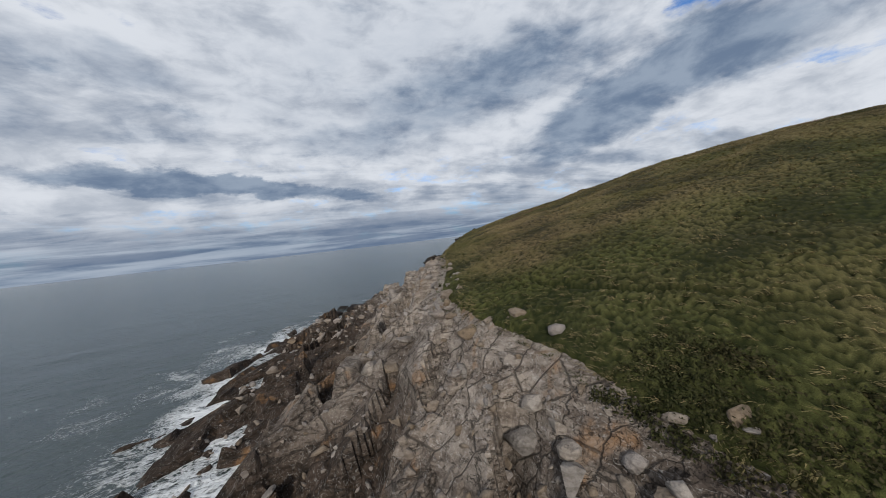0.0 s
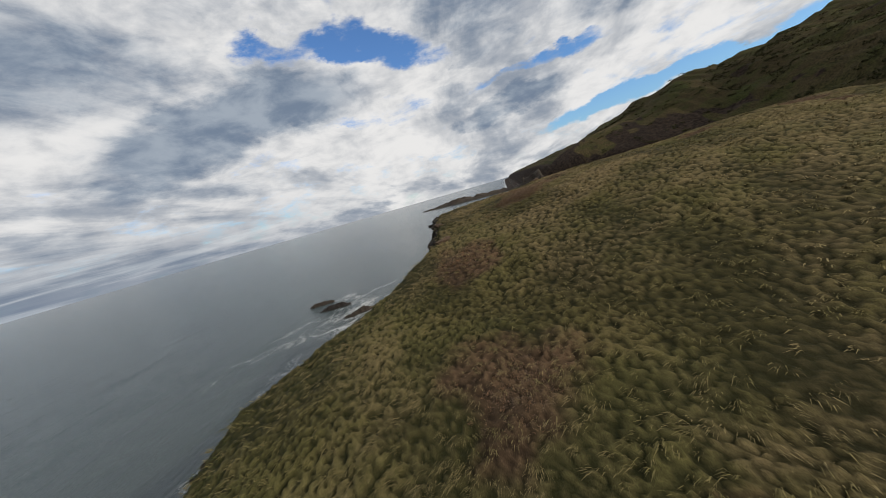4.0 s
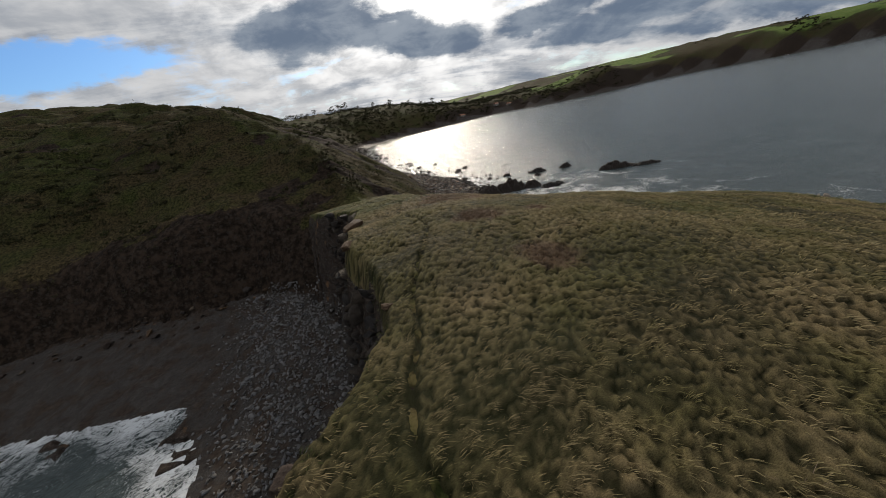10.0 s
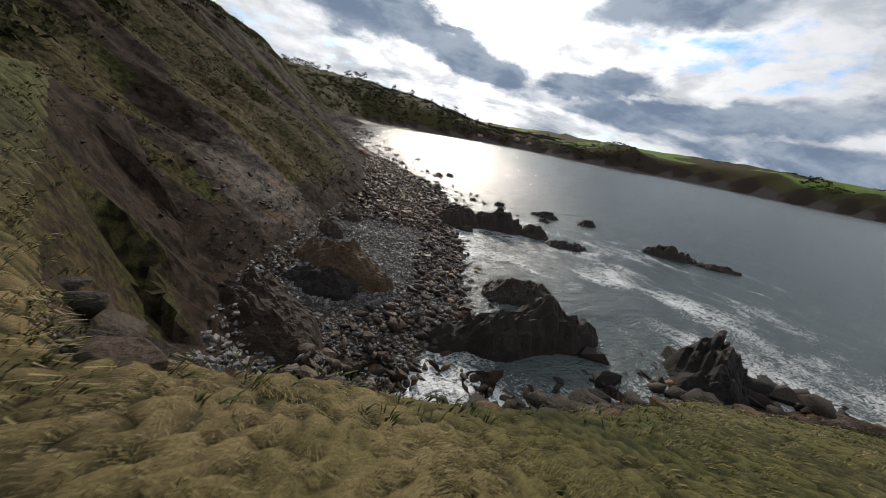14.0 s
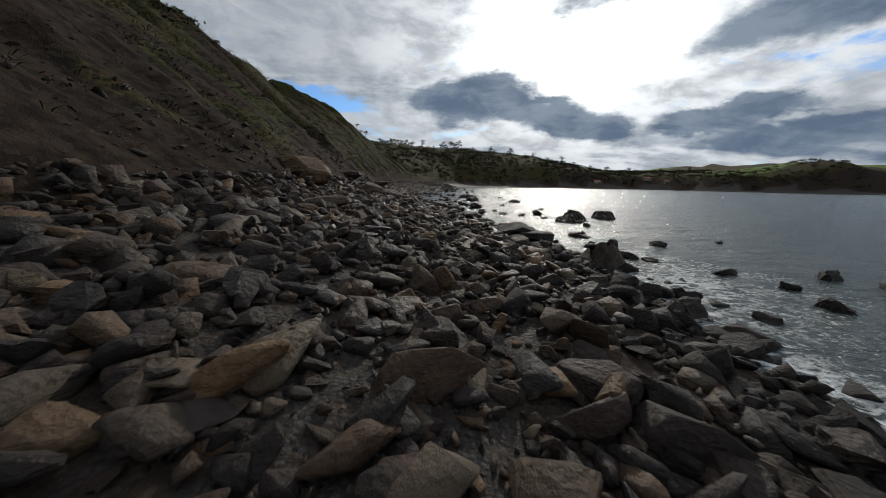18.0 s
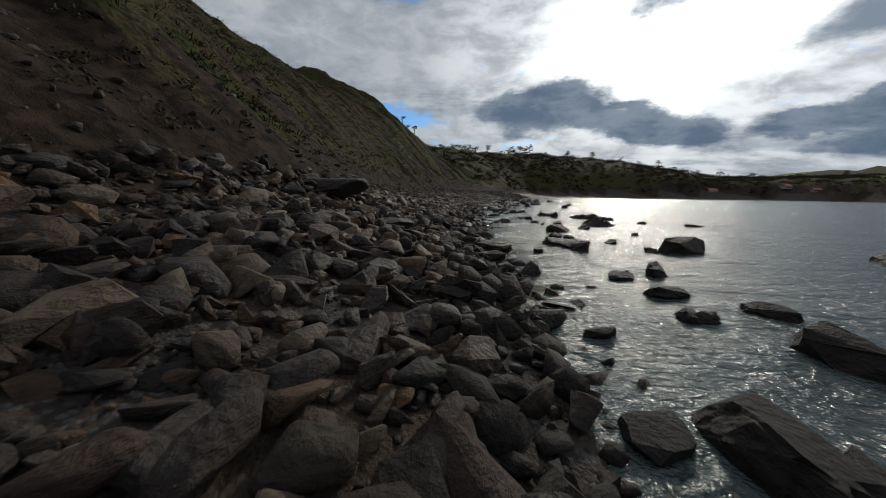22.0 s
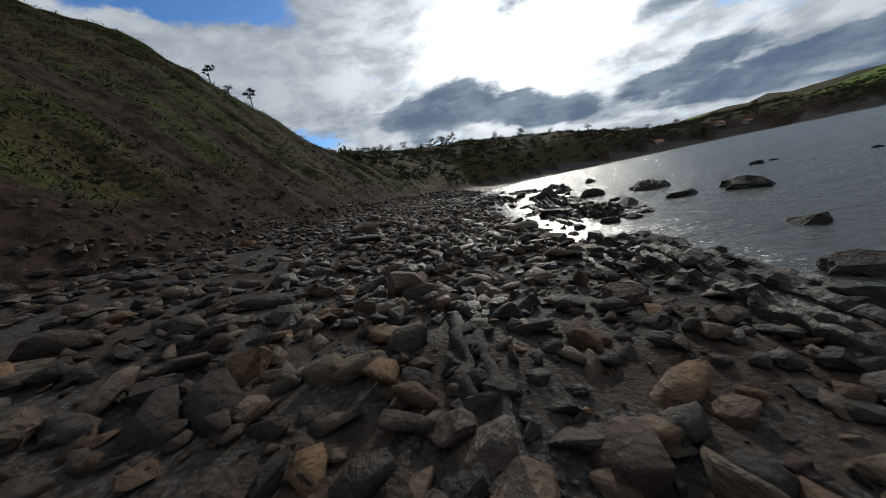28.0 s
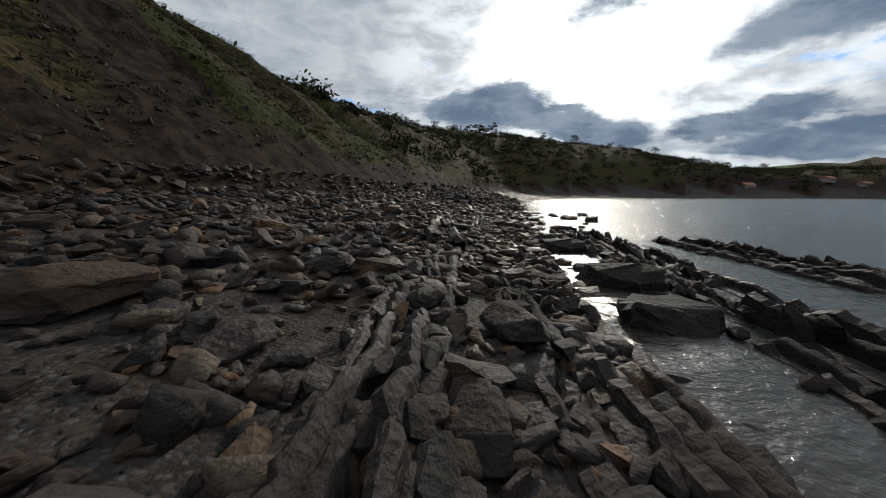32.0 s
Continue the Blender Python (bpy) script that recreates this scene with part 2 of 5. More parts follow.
def rock_tones(n, place, dark, mid, pale):
    """Layered stone with pale veins and rusty patches: a colour and a height."""
    beds = n.noise(n.scaled(place, 0.5, 0.5, 2.2, (28, 16, 20)), 1.1, 6.0, 0.62, 0.4)
    grain = n.noise(place, 7.0, 5.0, 0.65)
    joint = n.noise(n.scaled(place, 0.35, 1.0, 1.6, (20, 10, 35)), 1.6, 5.0, 0.6, 0.8)
    crack = n.math("ABSOLUTE", n.math("SUBTRACT", joint, 0.5))
    fine = n.voronoi(place, 4.5, "DISTANCE_TO_EDGE").outputs["Distance"]
    colour = n.mix(n.ramp(beds, 0.35, 0.65), dark, mid)
    colour = n.mix(n.math("MULTIPLY", n.ramp(grain, 0.5, 0.72), 0.6), colour, pale)
    vein = n.noise(n.scaled(place, 1.0, 0.35, 1.0, (15, 35, 40)), 2.6, 3.0, 0.5, 1.2)
    line = n.ramp(n.math("ABSOLUTE", n.math("SUBTRACT", vein, 0.5)), 0.0, 0.012, 1.0, 0.0)
    colour = n.mix(n.math("MULTIPLY", line, 0.35), colour, (0.55, 0.54, 0.52))
    rust = n.ramp(n.noise(place, 0.5, 4.0, 0.6), 0.58, 0.7)
    colour = n.mix(n.math("MULTIPLY", rust, 0.55), colour, (0.27, 0.15, 0.07))
    stir = n.add("ShaderNodeVectorMath")
    stir.operation = "ADD"
    n.link(n.scaled(place, 0.45, 1.0, 0.8, (10, 25, 30)), stir.inputs[0])
    n.link(n.math("MULTIPLY", beds, 0.9), stir.inputs[1])
    blocks = n.ramp(n.voronoi(stir.outputs[0], 0.75, "DISTANCE_TO_EDGE").outputs["Distance"], 0.0, 0.035)
    chips = n.ramp(n.voronoi(stir.outputs[0], 2.2, "DISTANCE_TO_EDGE").outputs["Distance"], 0.0, 0.04)
    edge = n.math("MULTIPLY", n.ramp(crack, 0.0, 0.014), n.math("MULTIPLY", blocks, n.math("MULTIPLY_ADD", chips, 0.25, 0.75)))
    colour = n.mix(n.math("MULTIPLY", n.math("SUBTRACT", 1.0, edge), 0.7), colour, (0.03, 0.027, 0.024))
    height = n.math("ADD", n.math("MULTIPLY", beds, 0.8), n.math("MULTIPLY", grain, 0.25))
    height = n.math("ADD", height, n.math("MULTIPLY", edge, 0.5))
    height = n.math("ADD", height, n.math("MULTIPLY", n.ramp(fine, 0.0, 0.08), 0.12))
    return colour, height


def ground_material():
    mat, n, shader, _ = material("ground")
    place = world_place(n)
    grass, earth, beach, pale, green = (n.attribute(a) for a in ("grass", "earth", "beach", "pale", "green"))
    # turf: straw, moss green and brown, in drifts and tufts
    drift = n.noise(place, 0.16, 5.0, 0.6)
    tuft = n.noise(n.scaled(place, 1.0, 1.0, 1.0), 2.3, 5.0, 0.65, 0.6)
    blade = n.noise(n.scaled(place, 1.0, 0.3, 1.0, (0, 0, 35)), 26.0, 3.0, 0.7)
    straw = n.mix(n.ramp(tuft, 0.38, 0.62), (0.06, 0.047, 0.02), (0.20, 0.15, 0.07))
    lush = n.mix(n.ramp(tuft, 0.35, 0.65), (0.025, 0.036, 0.010), (0.075, 0.085, 0.024))
    turf = n.mix(n.math("MULTIPLY_ADD", n.ramp(drift, 0.42, 0.6), 0.7, n.math("MULTIPLY", green, 0.9), clamp=True), straw, lush)
    turf = n.mix(n.ramp(green, 1.2, 1.7), turf, n.mix(n.ramp(drift, 0.3, 0.7), (0.09, 0.15, 0.03), (0.15, 0.19, 0.05)))
    turf = n.mix(n.math("MULTIPLY", n.ramp(blade, 0.4, 0.7), 0.5), turf, n.mix(1.0, turf, (0.45, 0.42, 0.38), "MULTIPLY"))
    # loose earth and scree on the slopes
    scree = n.voronoi(place, 2.6).outputs["Color"]
    dirt = n.mix(n.ramp(n.noise(place, 0.9, 6.0, 0.65), 0.35, 0.7), (0.013, 0.0095, 0.0071), (0.054, 0.037, 0.026))
    grey = n.add("ShaderNodeSeparateColor")
    n.link(scree, grey.inputs[0])
    dirt = n.mix(n.math("MULTIPLY", n.ramp(grey.outputs[0], 0.75, 0.95), 0.4), dirt, (0.06, 0.05, 0.042))
    # bedrock, pale on the seaward nose and dark elsewhere
    dark_rock, height = rock_tones(n, place, (0.024, 0.018, 0.014), (0.066, 0.048, 0.037), (0.125, 0.10, 0.082))
    pale_rock, _ = rock_tones(n, place, (0.16, 0.13, 0.108), (0.33, 0.287, 0.245), (0.46, 0.415, 0.37))
    rock = n.mix(pale, dark_rock, pale_rock)
    # wet grey shingle and sand
    pebble = n.voronoi(place, 13.0)
    sand = n.mix(n.ramp(n.noise(place, 3.0, 4.0, 0.6), 0.3, 0.7), (0.032, 0.024, 0.019), (0.075, 0.056, 0.043))
    tone = n.add("ShaderNodeSeparateColor")
    n.link(pebble.outputs["Color"], tone.inputs[0])
    stones = n.mix(tone.outputs[1], (0.03, 0.028, 0.027), (0.10, 0.095, 0.09))
    shingle = n.mix(n.math("MULTIPLY", n.ramp(n.noise(place, 0.5, 4.0), 0.38, 0.54), n.ramp(pebble.outputs["Distance"], 0.45, 0.6, 1.0, 0.2)), sand, stones)
    rough_edge = n.math("MULTIPLY", n.math("SUBTRACT", n.noise(place, 1.3, 5.0, 0.7), 0.5), 0.7)
    colour = n.mix(n.ramp(n.math("ADD", earth, rough_edge), 0.35, 0.6), rock, dirt)
    # heath and bracken on the hillsides
    heath = n.mix(n.ramp(tuft, 0.36, 0.64), (0.018, 0.014, 0.008), (0.085, 0.062, 0.03))
    heath = n.mix(n.math("MULTIPLY_ADD", n.ramp(drift, 0.45, 0.6), 0.5, n.math("MULTIPLY", green, 0.6), clamp=True), heath, n.mix(n.ramp(tuft, 0.36, 0.64), (0.015, 0.019, 0.006), (0.06, 0.066, 0.019)))
    cover = n.mix(n.math("MULTIPLY", earth, n.ramp(green, 1.0, 1.4, 1.0, 0.0)), turf, heath)
    colour = n.mix(n.ramp(n.math("ADD", grass, rough_edge), 0.4, 0.58), colour, cover)
    colour = n.mix(n.ramp(n.math("ADD", beach, rough_edge), 0.45, 0.6), colour, shingle)
    n.link(colour, shader.inputs["Base Color"])
    wet = n.math("MULTIPLY", n.ramp(n.noise(place, 0.6, 3.0), 0.4, 0.65), beach)
    n.link(n.math("SUBTRACT", 0.92, n.math("MULTIPLY", wet, 0.5)), shader.inputs["Roughness"])
    shader.inputs["Specular IOR Level"].default_value = 0.06
    knobs = n.math("MULTIPLY", n.ramp(pebble.outputs["Distance"], 0.0, 0.7, 1.0, 0.0), beach)
    grit = n.math("ADD", n.math("MULTIPLY", n.noise(place, 9.0, 5.0, 0.7), 0.8), n.math("MULTIPLY", n.noise(place, 1.1, 3.0), 0.9))
    relief = n.mix(n.ramp(n.math("ADD", earth, beach), 0.2, 0.6), height, n.math("ADD", grit, n.math("MULTIPLY", knobs, 0.2)))
    relief = n.mix(n.ramp(grass, 0.3, 0.7), relief, n.math("ADD", n.math("MULTIPLY", tuft, 1.4), n.math("MULTIPLY", blade, 0.35)))
    bump(n, shader, relief, 0.9, 0.16)
    return mat


def stone_material(name, tints, wet):
    """Loose stones whose tint differs from stone to stone."""
    mat, n, shader, place = material(name)
    place = world_place(n)
    shift = n.add("ShaderNodeNewGeometry").outputs["Random Per Island"]
    own = n.math("FRACT", n.math("ADD", shift, n.add("ShaderNodeObjectInfo").outputs["Random"]))
    ramp = n.add("ShaderNodeValToRGB")
    ramp.color_ramp.interpolation = "LINEAR"
    while len(ramp.color_ramp.elements) < len(tints):
        ramp.color_ramp.elements.new(0.5)
    for k, tint in enumerate(tints):
        ramp.color_ramp.elements[k].position = k / (len(tints) - 1)
        ramp.color_ramp.elements[k].color = (*tint, 1)
    n.link(own, ramp.inputs[0])
    colour = ramp.outputs[0]
    beds = n.noise(n.scaled(place, 0.6, 0.6, 2.0, (35, 20, 0)), 3.0, 6.0, 0.65, 0.5)
    grain = n.noise(place, 24.0, 4.0, 0.7)
    colour = n.mix(n.math("MULTIPLY", n.ramp(beds, 0.4, 0.65), 0.65), colour, n.mix(1.0, colour, (0.5, 0.47, 0.44), "MULTIPLY"))
    colour = n.mix(n.math("MULTIPLY", n.ramp(grain, 0.52, 0.75), 0.5), colour, n.mix(1.0, colour, (1.7, 1.65, 1.6), "MULTIPLY"))
    mottle = n.noise(place, 5.0, 6.0, 0.7)
    colour = n.mix(n.math("MULTIPLY", n.ramp(mottle, 0.5, 0.68), 0.5), colour, n.mix(1.0, colour, (0.42, 0.40, 0.40), "MULTIPLY"))
    pit = n.voronoi(place, 9.0).outputs["Distance"]
    n.link(colour, shader.inputs["Base Color"])
    damp = n.ramp(n.noise(place, 0.45, 3.0), 0.35, 0.65)
    n.link(n.math("SUBTRACT", 0.85, n.math("MULTIPLY", damp, wet)), shader.inputs["Roughness"])
    shader.inputs["Specular IOR Level"].default_value = 0.28
    rough = n.math("ADD", n.math("MULTIPLY", mottle, 0.8), n.math("ADD", beds, n.math("MULTIPLY", grain, 0.3)))
    bump(n, shader, n.math("ADD", rough, n.math("MULTIPLY", pit, 0.4)), 1.0, 0.1)
    return mat


def water_material():
    mat, n, shader, _ = material("sea_water")
    place = world_place(n)
    foam, shoal = n.attribute("foam"), n.attribute("shoal")
    swell = n.noise(n.scaled(place, 0.35, 1.0, 1.0, (0, 0, -20)), 0.16, 3.0, 0.5, 0.3)
    chop = n.noise(n.scaled(place, 0.5, 1.0, 1.0, (0, 0, 15)), 0.9, 5.0, 0.6, 0.4)
    ripple = n.noise(n.scaled(place, 0.7, 1.0, 1.0, (0, 0, -10)), 3.4, 4.0, 0.6, 0.3)
    froth = n.noise(n.scaled(place, 0.6, 1.0, 1.0, (0, 0, 25)), 1.1, 7.0, 0.68, 1.4)
    thread = n.ramp(n.math("ABSOLUTE", n.math("SUBTRACT", froth, 0.5)), 0.0, 0.17, 1.0, 0.0)
    wide = n.noise(place, 0.13, 4.0, 0.6, 0.8)
    fleck = n.noise(place, 5.0, 4.0, 0.7)
    white = n.math("ADD", n.math("MULTIPLY", foam, 0.8), n.math("MULTIPLY", thread, 0.26))
    white = n.math("ADD", white, n.math("MULTIPLY", n.math("SUBTRACT", wide, 0.5), 0.9))
    white = n.math("ADD", white, n.math("MULTIPLY", n.math("SUBTRACT", fleck, 0.5), 0.6))
    white = n.ramp(white, 0.42, 0.72)
    white = n.math("MULTIPLY", white, n.ramp(foam, 0.03, 0.14))
    deep = n.mix(n.ramp(wide, 0.3, 0.7), (0.034, 0.055, 0.06), (0.052, 0.075, 0.08))
    deep = n.mix(n.math("MULTIPLY", shoal, 0.8), deep, (0.05, 0.064, 0.06))
    deep = n.mix(n.attribute("calm"), deep, (0.032, 0.025, 0.019))
    n.link(n.mix(white, deep, (0.72, 0.74, 0.75)), shader.inputs["Base Color"])
    n.link(n.math("MULTIPLY_ADD", white, 0.5, 0.2), shader.inputs["Roughness"])
    shader.inputs["IOR"].default_value = 1.333
    shader.inputs["Specular IOR Level"].default_value = 0.7
    height = n.math("ADD", n.math("MULTIPLY", swell, 2.2), n.math("MULTIPLY", chop, 0.75))
    height = n.math("ADD", height, n.math("MULTIPLY", ripple, 0.34))
    height = n.math("ADD", height, n.math("MULTIPLY", white, 0.12))
    height = n.math("MULTIPLY", height, n.math("MULTIPLY_ADD", n.attribute("calm"), -0.85, 1.0))
    bump(n, shader, height, 1.0, 0.55)
    return mat


def blade_material(name, base, tip, other, rough=False):
    """Grass and twigs: root shade is painted into the colour, paler to the tip; tint differs from clump to clump."""
    mat, n, shader, _ = material(name)
    place = world_place(n)
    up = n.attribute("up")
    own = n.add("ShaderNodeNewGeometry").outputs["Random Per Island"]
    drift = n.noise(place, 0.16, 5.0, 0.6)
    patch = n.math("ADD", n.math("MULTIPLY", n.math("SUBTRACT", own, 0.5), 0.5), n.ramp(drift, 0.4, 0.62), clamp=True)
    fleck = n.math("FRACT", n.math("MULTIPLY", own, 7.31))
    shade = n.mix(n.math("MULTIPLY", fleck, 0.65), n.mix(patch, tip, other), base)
    # base stands for the shade at roots and in hollows
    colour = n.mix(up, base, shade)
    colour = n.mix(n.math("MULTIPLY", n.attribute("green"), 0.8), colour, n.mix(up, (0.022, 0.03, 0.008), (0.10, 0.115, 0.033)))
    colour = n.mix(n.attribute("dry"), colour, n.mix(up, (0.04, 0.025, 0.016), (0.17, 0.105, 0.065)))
    n.link(colour, shader.inputs["Base Color"])
    shader.inputs["Roughness"].default_value = 0.8
    shader.inputs["Specular IOR Level"].default_value = 0.1
    if rough:
        strand = n.noise(n.scaled(place, 0.3, 1.0, 1.0, (0, 0, 32)), 46.0, 4.0, 0.7, 0.4)
        n.link(n.mix(n.ramp(strand, 0.35, 0.65), n.mix(1.0, colour, (0.5, 0.48, 0.45), "MULTIPLY"), colour), shader.inputs["Base Color"])
        bump(n, shader, strand, 0.8, 0.05)
    return mat


def plain_material(name, dark, light, scale=3.0, rough=0.8, relief=0.4):
    mat, n, shader, _ = material(name)
    place = world_place(n)
    spots = n.noise(place, scale, 5.0, 0.65)
    n.link(n.mix(n.ramp(spots, 0.3, 0.7), dark, light), shader.inputs["Base Color"])
    shader.inputs["Roughness"].default_value = rough
    bump(n, shader, spots, relief, 0.1)
    return mat


GROUND = ground_material()
STONE_DRY = stone_material("beach_stone", [(0.017, 0.012, 0.0098), (0.034, 0.024, 0.019), (0.05, 0.029, 0.021), (0.024, 0.0185, 0.015), (0.10, 0.06, 0.034), (0.032, 0.026, 0.0225), (0.02, 0.0155, 0.013), (0.135, 0.102, 0.07), (0.034, 0.0225, 0.018), (0.058, 0.048, 0.041), (0.027, 0.019, 0.015), (0.17, 0.10, 0.05)], 0.36)
STONE_GREY = stone_material("grey_shingle", [(0.15, 0.15, 0.158), (0.20, 0.198, 0.198), (0.165, 0.158, 0.152), (0.25, 0.246, 0.242)], 0.35)
STONE_WET = stone_material("wet_rock", [(0.013, 0.0108, 0.0095), (0.024, 0.019, 0.0155), (0.038, 0.028, 0.021), (0.017, 0.0145, 0.013)], 0.18)
STONE_PALE = stone_material("pale_rock", [(0.22, 0.20, 0.18), (0.30, 0.27, 0.25), (0.21, 0.16, 0.11), (0.34, 0.31, 0.28)], 0.15)
STONE_RUST = stone_material("rusty_rock", [(0.085, 0.05, 0.027), (0.125, 0.078, 0.042), (0.06, 0.04, 0.029)], 0.15)
STONE_TAN = stone_material("tan_bedrock", [(0.045, 0.036, 0.028), (0.085, 0.066, 0.047), (0.03, 0.025, 0.021)], 0.1)
CRAG_ROCK = stone_material("crag_rock", [(0.035, 0.025, 0.018), (0.10, 0.066, 0.038), (0.055, 0.038, 0.026)], 0.1)
LEDGE_ROCK = stone_material("ledge_rock", [(0.022, 0.018, 0.016), (0.042, 0.033, 0.028), (0.03, 0.0235, 0.02), (0.055, 0.042, 0.034)], 0.38)
STONE_CLIFF = stone_material("cliff_rock", [(0.018, 0.015, 0.013), (0.035, 0.028, 0.023), (0.06, 0.045, 0.032), (0.025, 0.021, 0.018)], 0.1)
SCREE = stone_material("slope_scree", [(0.022, 0.016, 0.013), (0.04, 0.028, 0.022), (0.06, 0.043, 0.034), (0.10, 0.083, 0.07)], 0.1)
WATER = water_material()
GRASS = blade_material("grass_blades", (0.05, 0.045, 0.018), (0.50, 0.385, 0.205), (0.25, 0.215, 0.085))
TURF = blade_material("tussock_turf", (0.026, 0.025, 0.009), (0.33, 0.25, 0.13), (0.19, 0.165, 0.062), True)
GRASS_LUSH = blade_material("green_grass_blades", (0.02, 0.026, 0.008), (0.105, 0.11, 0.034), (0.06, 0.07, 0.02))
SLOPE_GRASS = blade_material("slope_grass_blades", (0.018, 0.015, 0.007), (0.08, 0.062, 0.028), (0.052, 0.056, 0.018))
BRACKEN = blade_material("dry_bracken", (0.06, 0.035, 0.022), (0.28, 0.165, 0.095), (0.21, 0.145, 0.08))
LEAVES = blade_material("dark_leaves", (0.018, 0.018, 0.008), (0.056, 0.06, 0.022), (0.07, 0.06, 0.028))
BARK = plain_material("bark", (0.06, 0.05, 0.04), (0.16, 0.13, 0.10), 6.0)
PLASTER = plain_material("pale_plaster", (0.24, 0.22, 0.19), (0.34, 0.31, 0.27), 2.0, 0.9, 0.1)
TILES = plain_material("clay_roof_tiles", (0.22, 0.09, 0.05), (0.36, 0.16, 0.09), 4.0, 0.8, 0.5)
GLASS = plain_material("dark_window", (0.02, 0.025, 0.03), (0.04, 0.05, 0.06), 1.0, 0.15, 0.0)

# ---- the lie of the land ----


def lattice(x, y, seed):
    h = (x * 374761393 + y * 668265263 + seed * 974634777).astype(np.int64) & 0xFFFFFFFF
    h = ((h ^ (h >> 13)) * 1274126177) & 0xFFFFFFFF
    return ((h ^ (h >> 16)) & 0xFFFF) / 65535.0


def value_noise(x, y, seed):
    ix, iy = np.floor(x).astype(np.int64), np.floor(y).astype(np.int64)
    fx, fy = x - ix, y - iy
    fx, fy = fx * fx * (3 - 2 * fx), fy * fy * (3 - 2 * fy)
    a, b = lattice(ix, iy, seed), lattice(ix + 1, iy, seed)
    c, d = lattice(ix, iy + 1, seed), lattice(ix + 1, iy + 1, seed)
    return (a + (b - a) * fx) * (1 - fy) + (c + (d - c) * fx) * fy


def fbm(x, y, scale, seed, octaves=4, gain=0.5):
    total, size, norm = 0.0, 1.0, 0.0
    for k in range(octaves):
        total = total + size * value_noise(x * scale * 2**k, y * scale * 2**k, seed + 17 * k)
        norm, size = norm + size, size * gain
    return total / norm - 0.5


def facets(x, y, scale, seed):
    """Blocky relief: each cell of a jittered lattice is a tilted plane of its own."""
    x, y = x * scale, y * scale
    ix, iy = np.floor(x).astype(np.int64), np.floor(y).astype(np.int64)
    weight, out = np.zeros(x.shape), np.zeros(x.shape)
    for dx in (-1, 0, 1):
        for dy in (-1, 0, 1):
            cx, cy = ix + dx, iy + dy
            px, py = cx + lattice(cx, cy, seed), cy + lattice(cx, cy, seed + 1)
            d = (x - px) ** 2 + (y - py) ** 2
            tilt = (x - px) * (lattice(cx, cy, seed + 2) - 0.5) + (y - py) * (lattice(cx, cy, seed + 3) - 0.5)
            near = np.exp(-45 * d) + 1e-20
            weight, out = weight + near, out + near * (lattice(cx, cy, seed + 4) - 0.5 + 1.4 * tilt)
    return out / weight


def step(x, low, high):
    t = np.clip((x - low) / (high - low), 0, 1)
    return t * t * (3 - 2 * t)


def soft(x):
    return np.log1p(np.exp(np.clip(x / 3, -30, 30))) * 3


def inside(x, y, ring):
    """Distance to a closed outline: above zero inside it, below zero outside."""
    far, odd = np.full(x.shape, 1e9), np.zeros(x.shape, bool)
    for (ax, ay), (bx, by) in zip(ring, ring[1:] + ring[:1]):
        ex, ey = bx - ax, by - ay
        t = np.clip(((x - ax) * ex + (y - ay) * ey) / (ex * ex + ey * ey), 0, 1)
        far = np.minimum(far, (x - ax - t * ex) ** 2 + (y - ay - t * ey) ** 2)
        if ey:
            odd ^= ((ay > y) != (by > y)) & (x < ex * (y - ay) / ey + ax)
    return np.sqrt(far) * np.where(odd, 1, -1)


# outlines in metres: the top of the headland, the foot of the mainland's slope, and the water's edge
TOP = [(13, 25), (24, 25.5), (33, 27), (44, 24.6), (48.2, 19.2), (49.2, 13.2), (50.4, 8), (50.2, 2), (47.5, -4), (45.5, -9), (43, -17), (38, -27), (30, -36), (22, -37), (15, -31),
       (9, -28), (2, -29), (-6.5, -30), (-8, -26), (-11, -21), (-15, -17.5), (-13, -13.5), (-11, -9), (-7, -5), (-6.5, 0), (-7.5, 5), (-6, 12.5), (-4, 23), (-9, 36), (-10, 48), (2, 48), (9, 32)]
FOOT = [(8, 30), (13, 42), (17, 52), (21, 62), (25, 70), (27, 90), (29, 105), (27, 130), (26, 158), (21, 172), (15, 190), (13, 214), (16, 242), (22, 275), (32, 310), (40, 350), (70, 410), (130, 450), (230, 480), (330, 500), (380, 441), (445, 425), (500, 421), (545, 438), (606, 445), (698, 398), (795, 298), (1040, 202), (1510, 78), (2600, -150), (2600, 2600), (-2600, 2600), (-2600, 120), (-900, 40), (-500, 20), (-330, 24), (-240, 22), (-190, 6), (-168, -8), (-150, 6), (-125, 28), (-100, 46), (-76, 53), (-54, 52), (-33, 46), (-24, 47), (-14, 39), (-8, 29)]
BAY_EDGE = [(20.5, 34), (24, 38.5), (29, 41), (32, 50), (36, 60), (37.5, 72), (41.5, 80), (43.7, 88), (44.3, 92), (45, 98), (44, 106), (42, 116), (40, 126), (37.4, 138), (37.2, 145), (35.2, 151), (34.4, 165), (33.2, 185), (33.0, 200), (34.8, 217), (35.2, 230), (35.2, 240), (37.0, 254), (38.5, 266), (45, 300), (50, 330), (60, 372)]
FAR_EDGE = [(90, 408), (150, 440), (240, 468), (325, 486), (368, 428), (440, 412), (495, 408), (540, 425), (600, 431), (690, 384), (785, 283), (1030, 187), (1500, 60), (2700, -180), (2700, 2700), (-2700, 2700), (-2700, 90), (-900, 15), (-500, 0), (-330, 2), (-240, 0), (-190, -30), (-150, -44), (-138, -20), (-124, 8)]
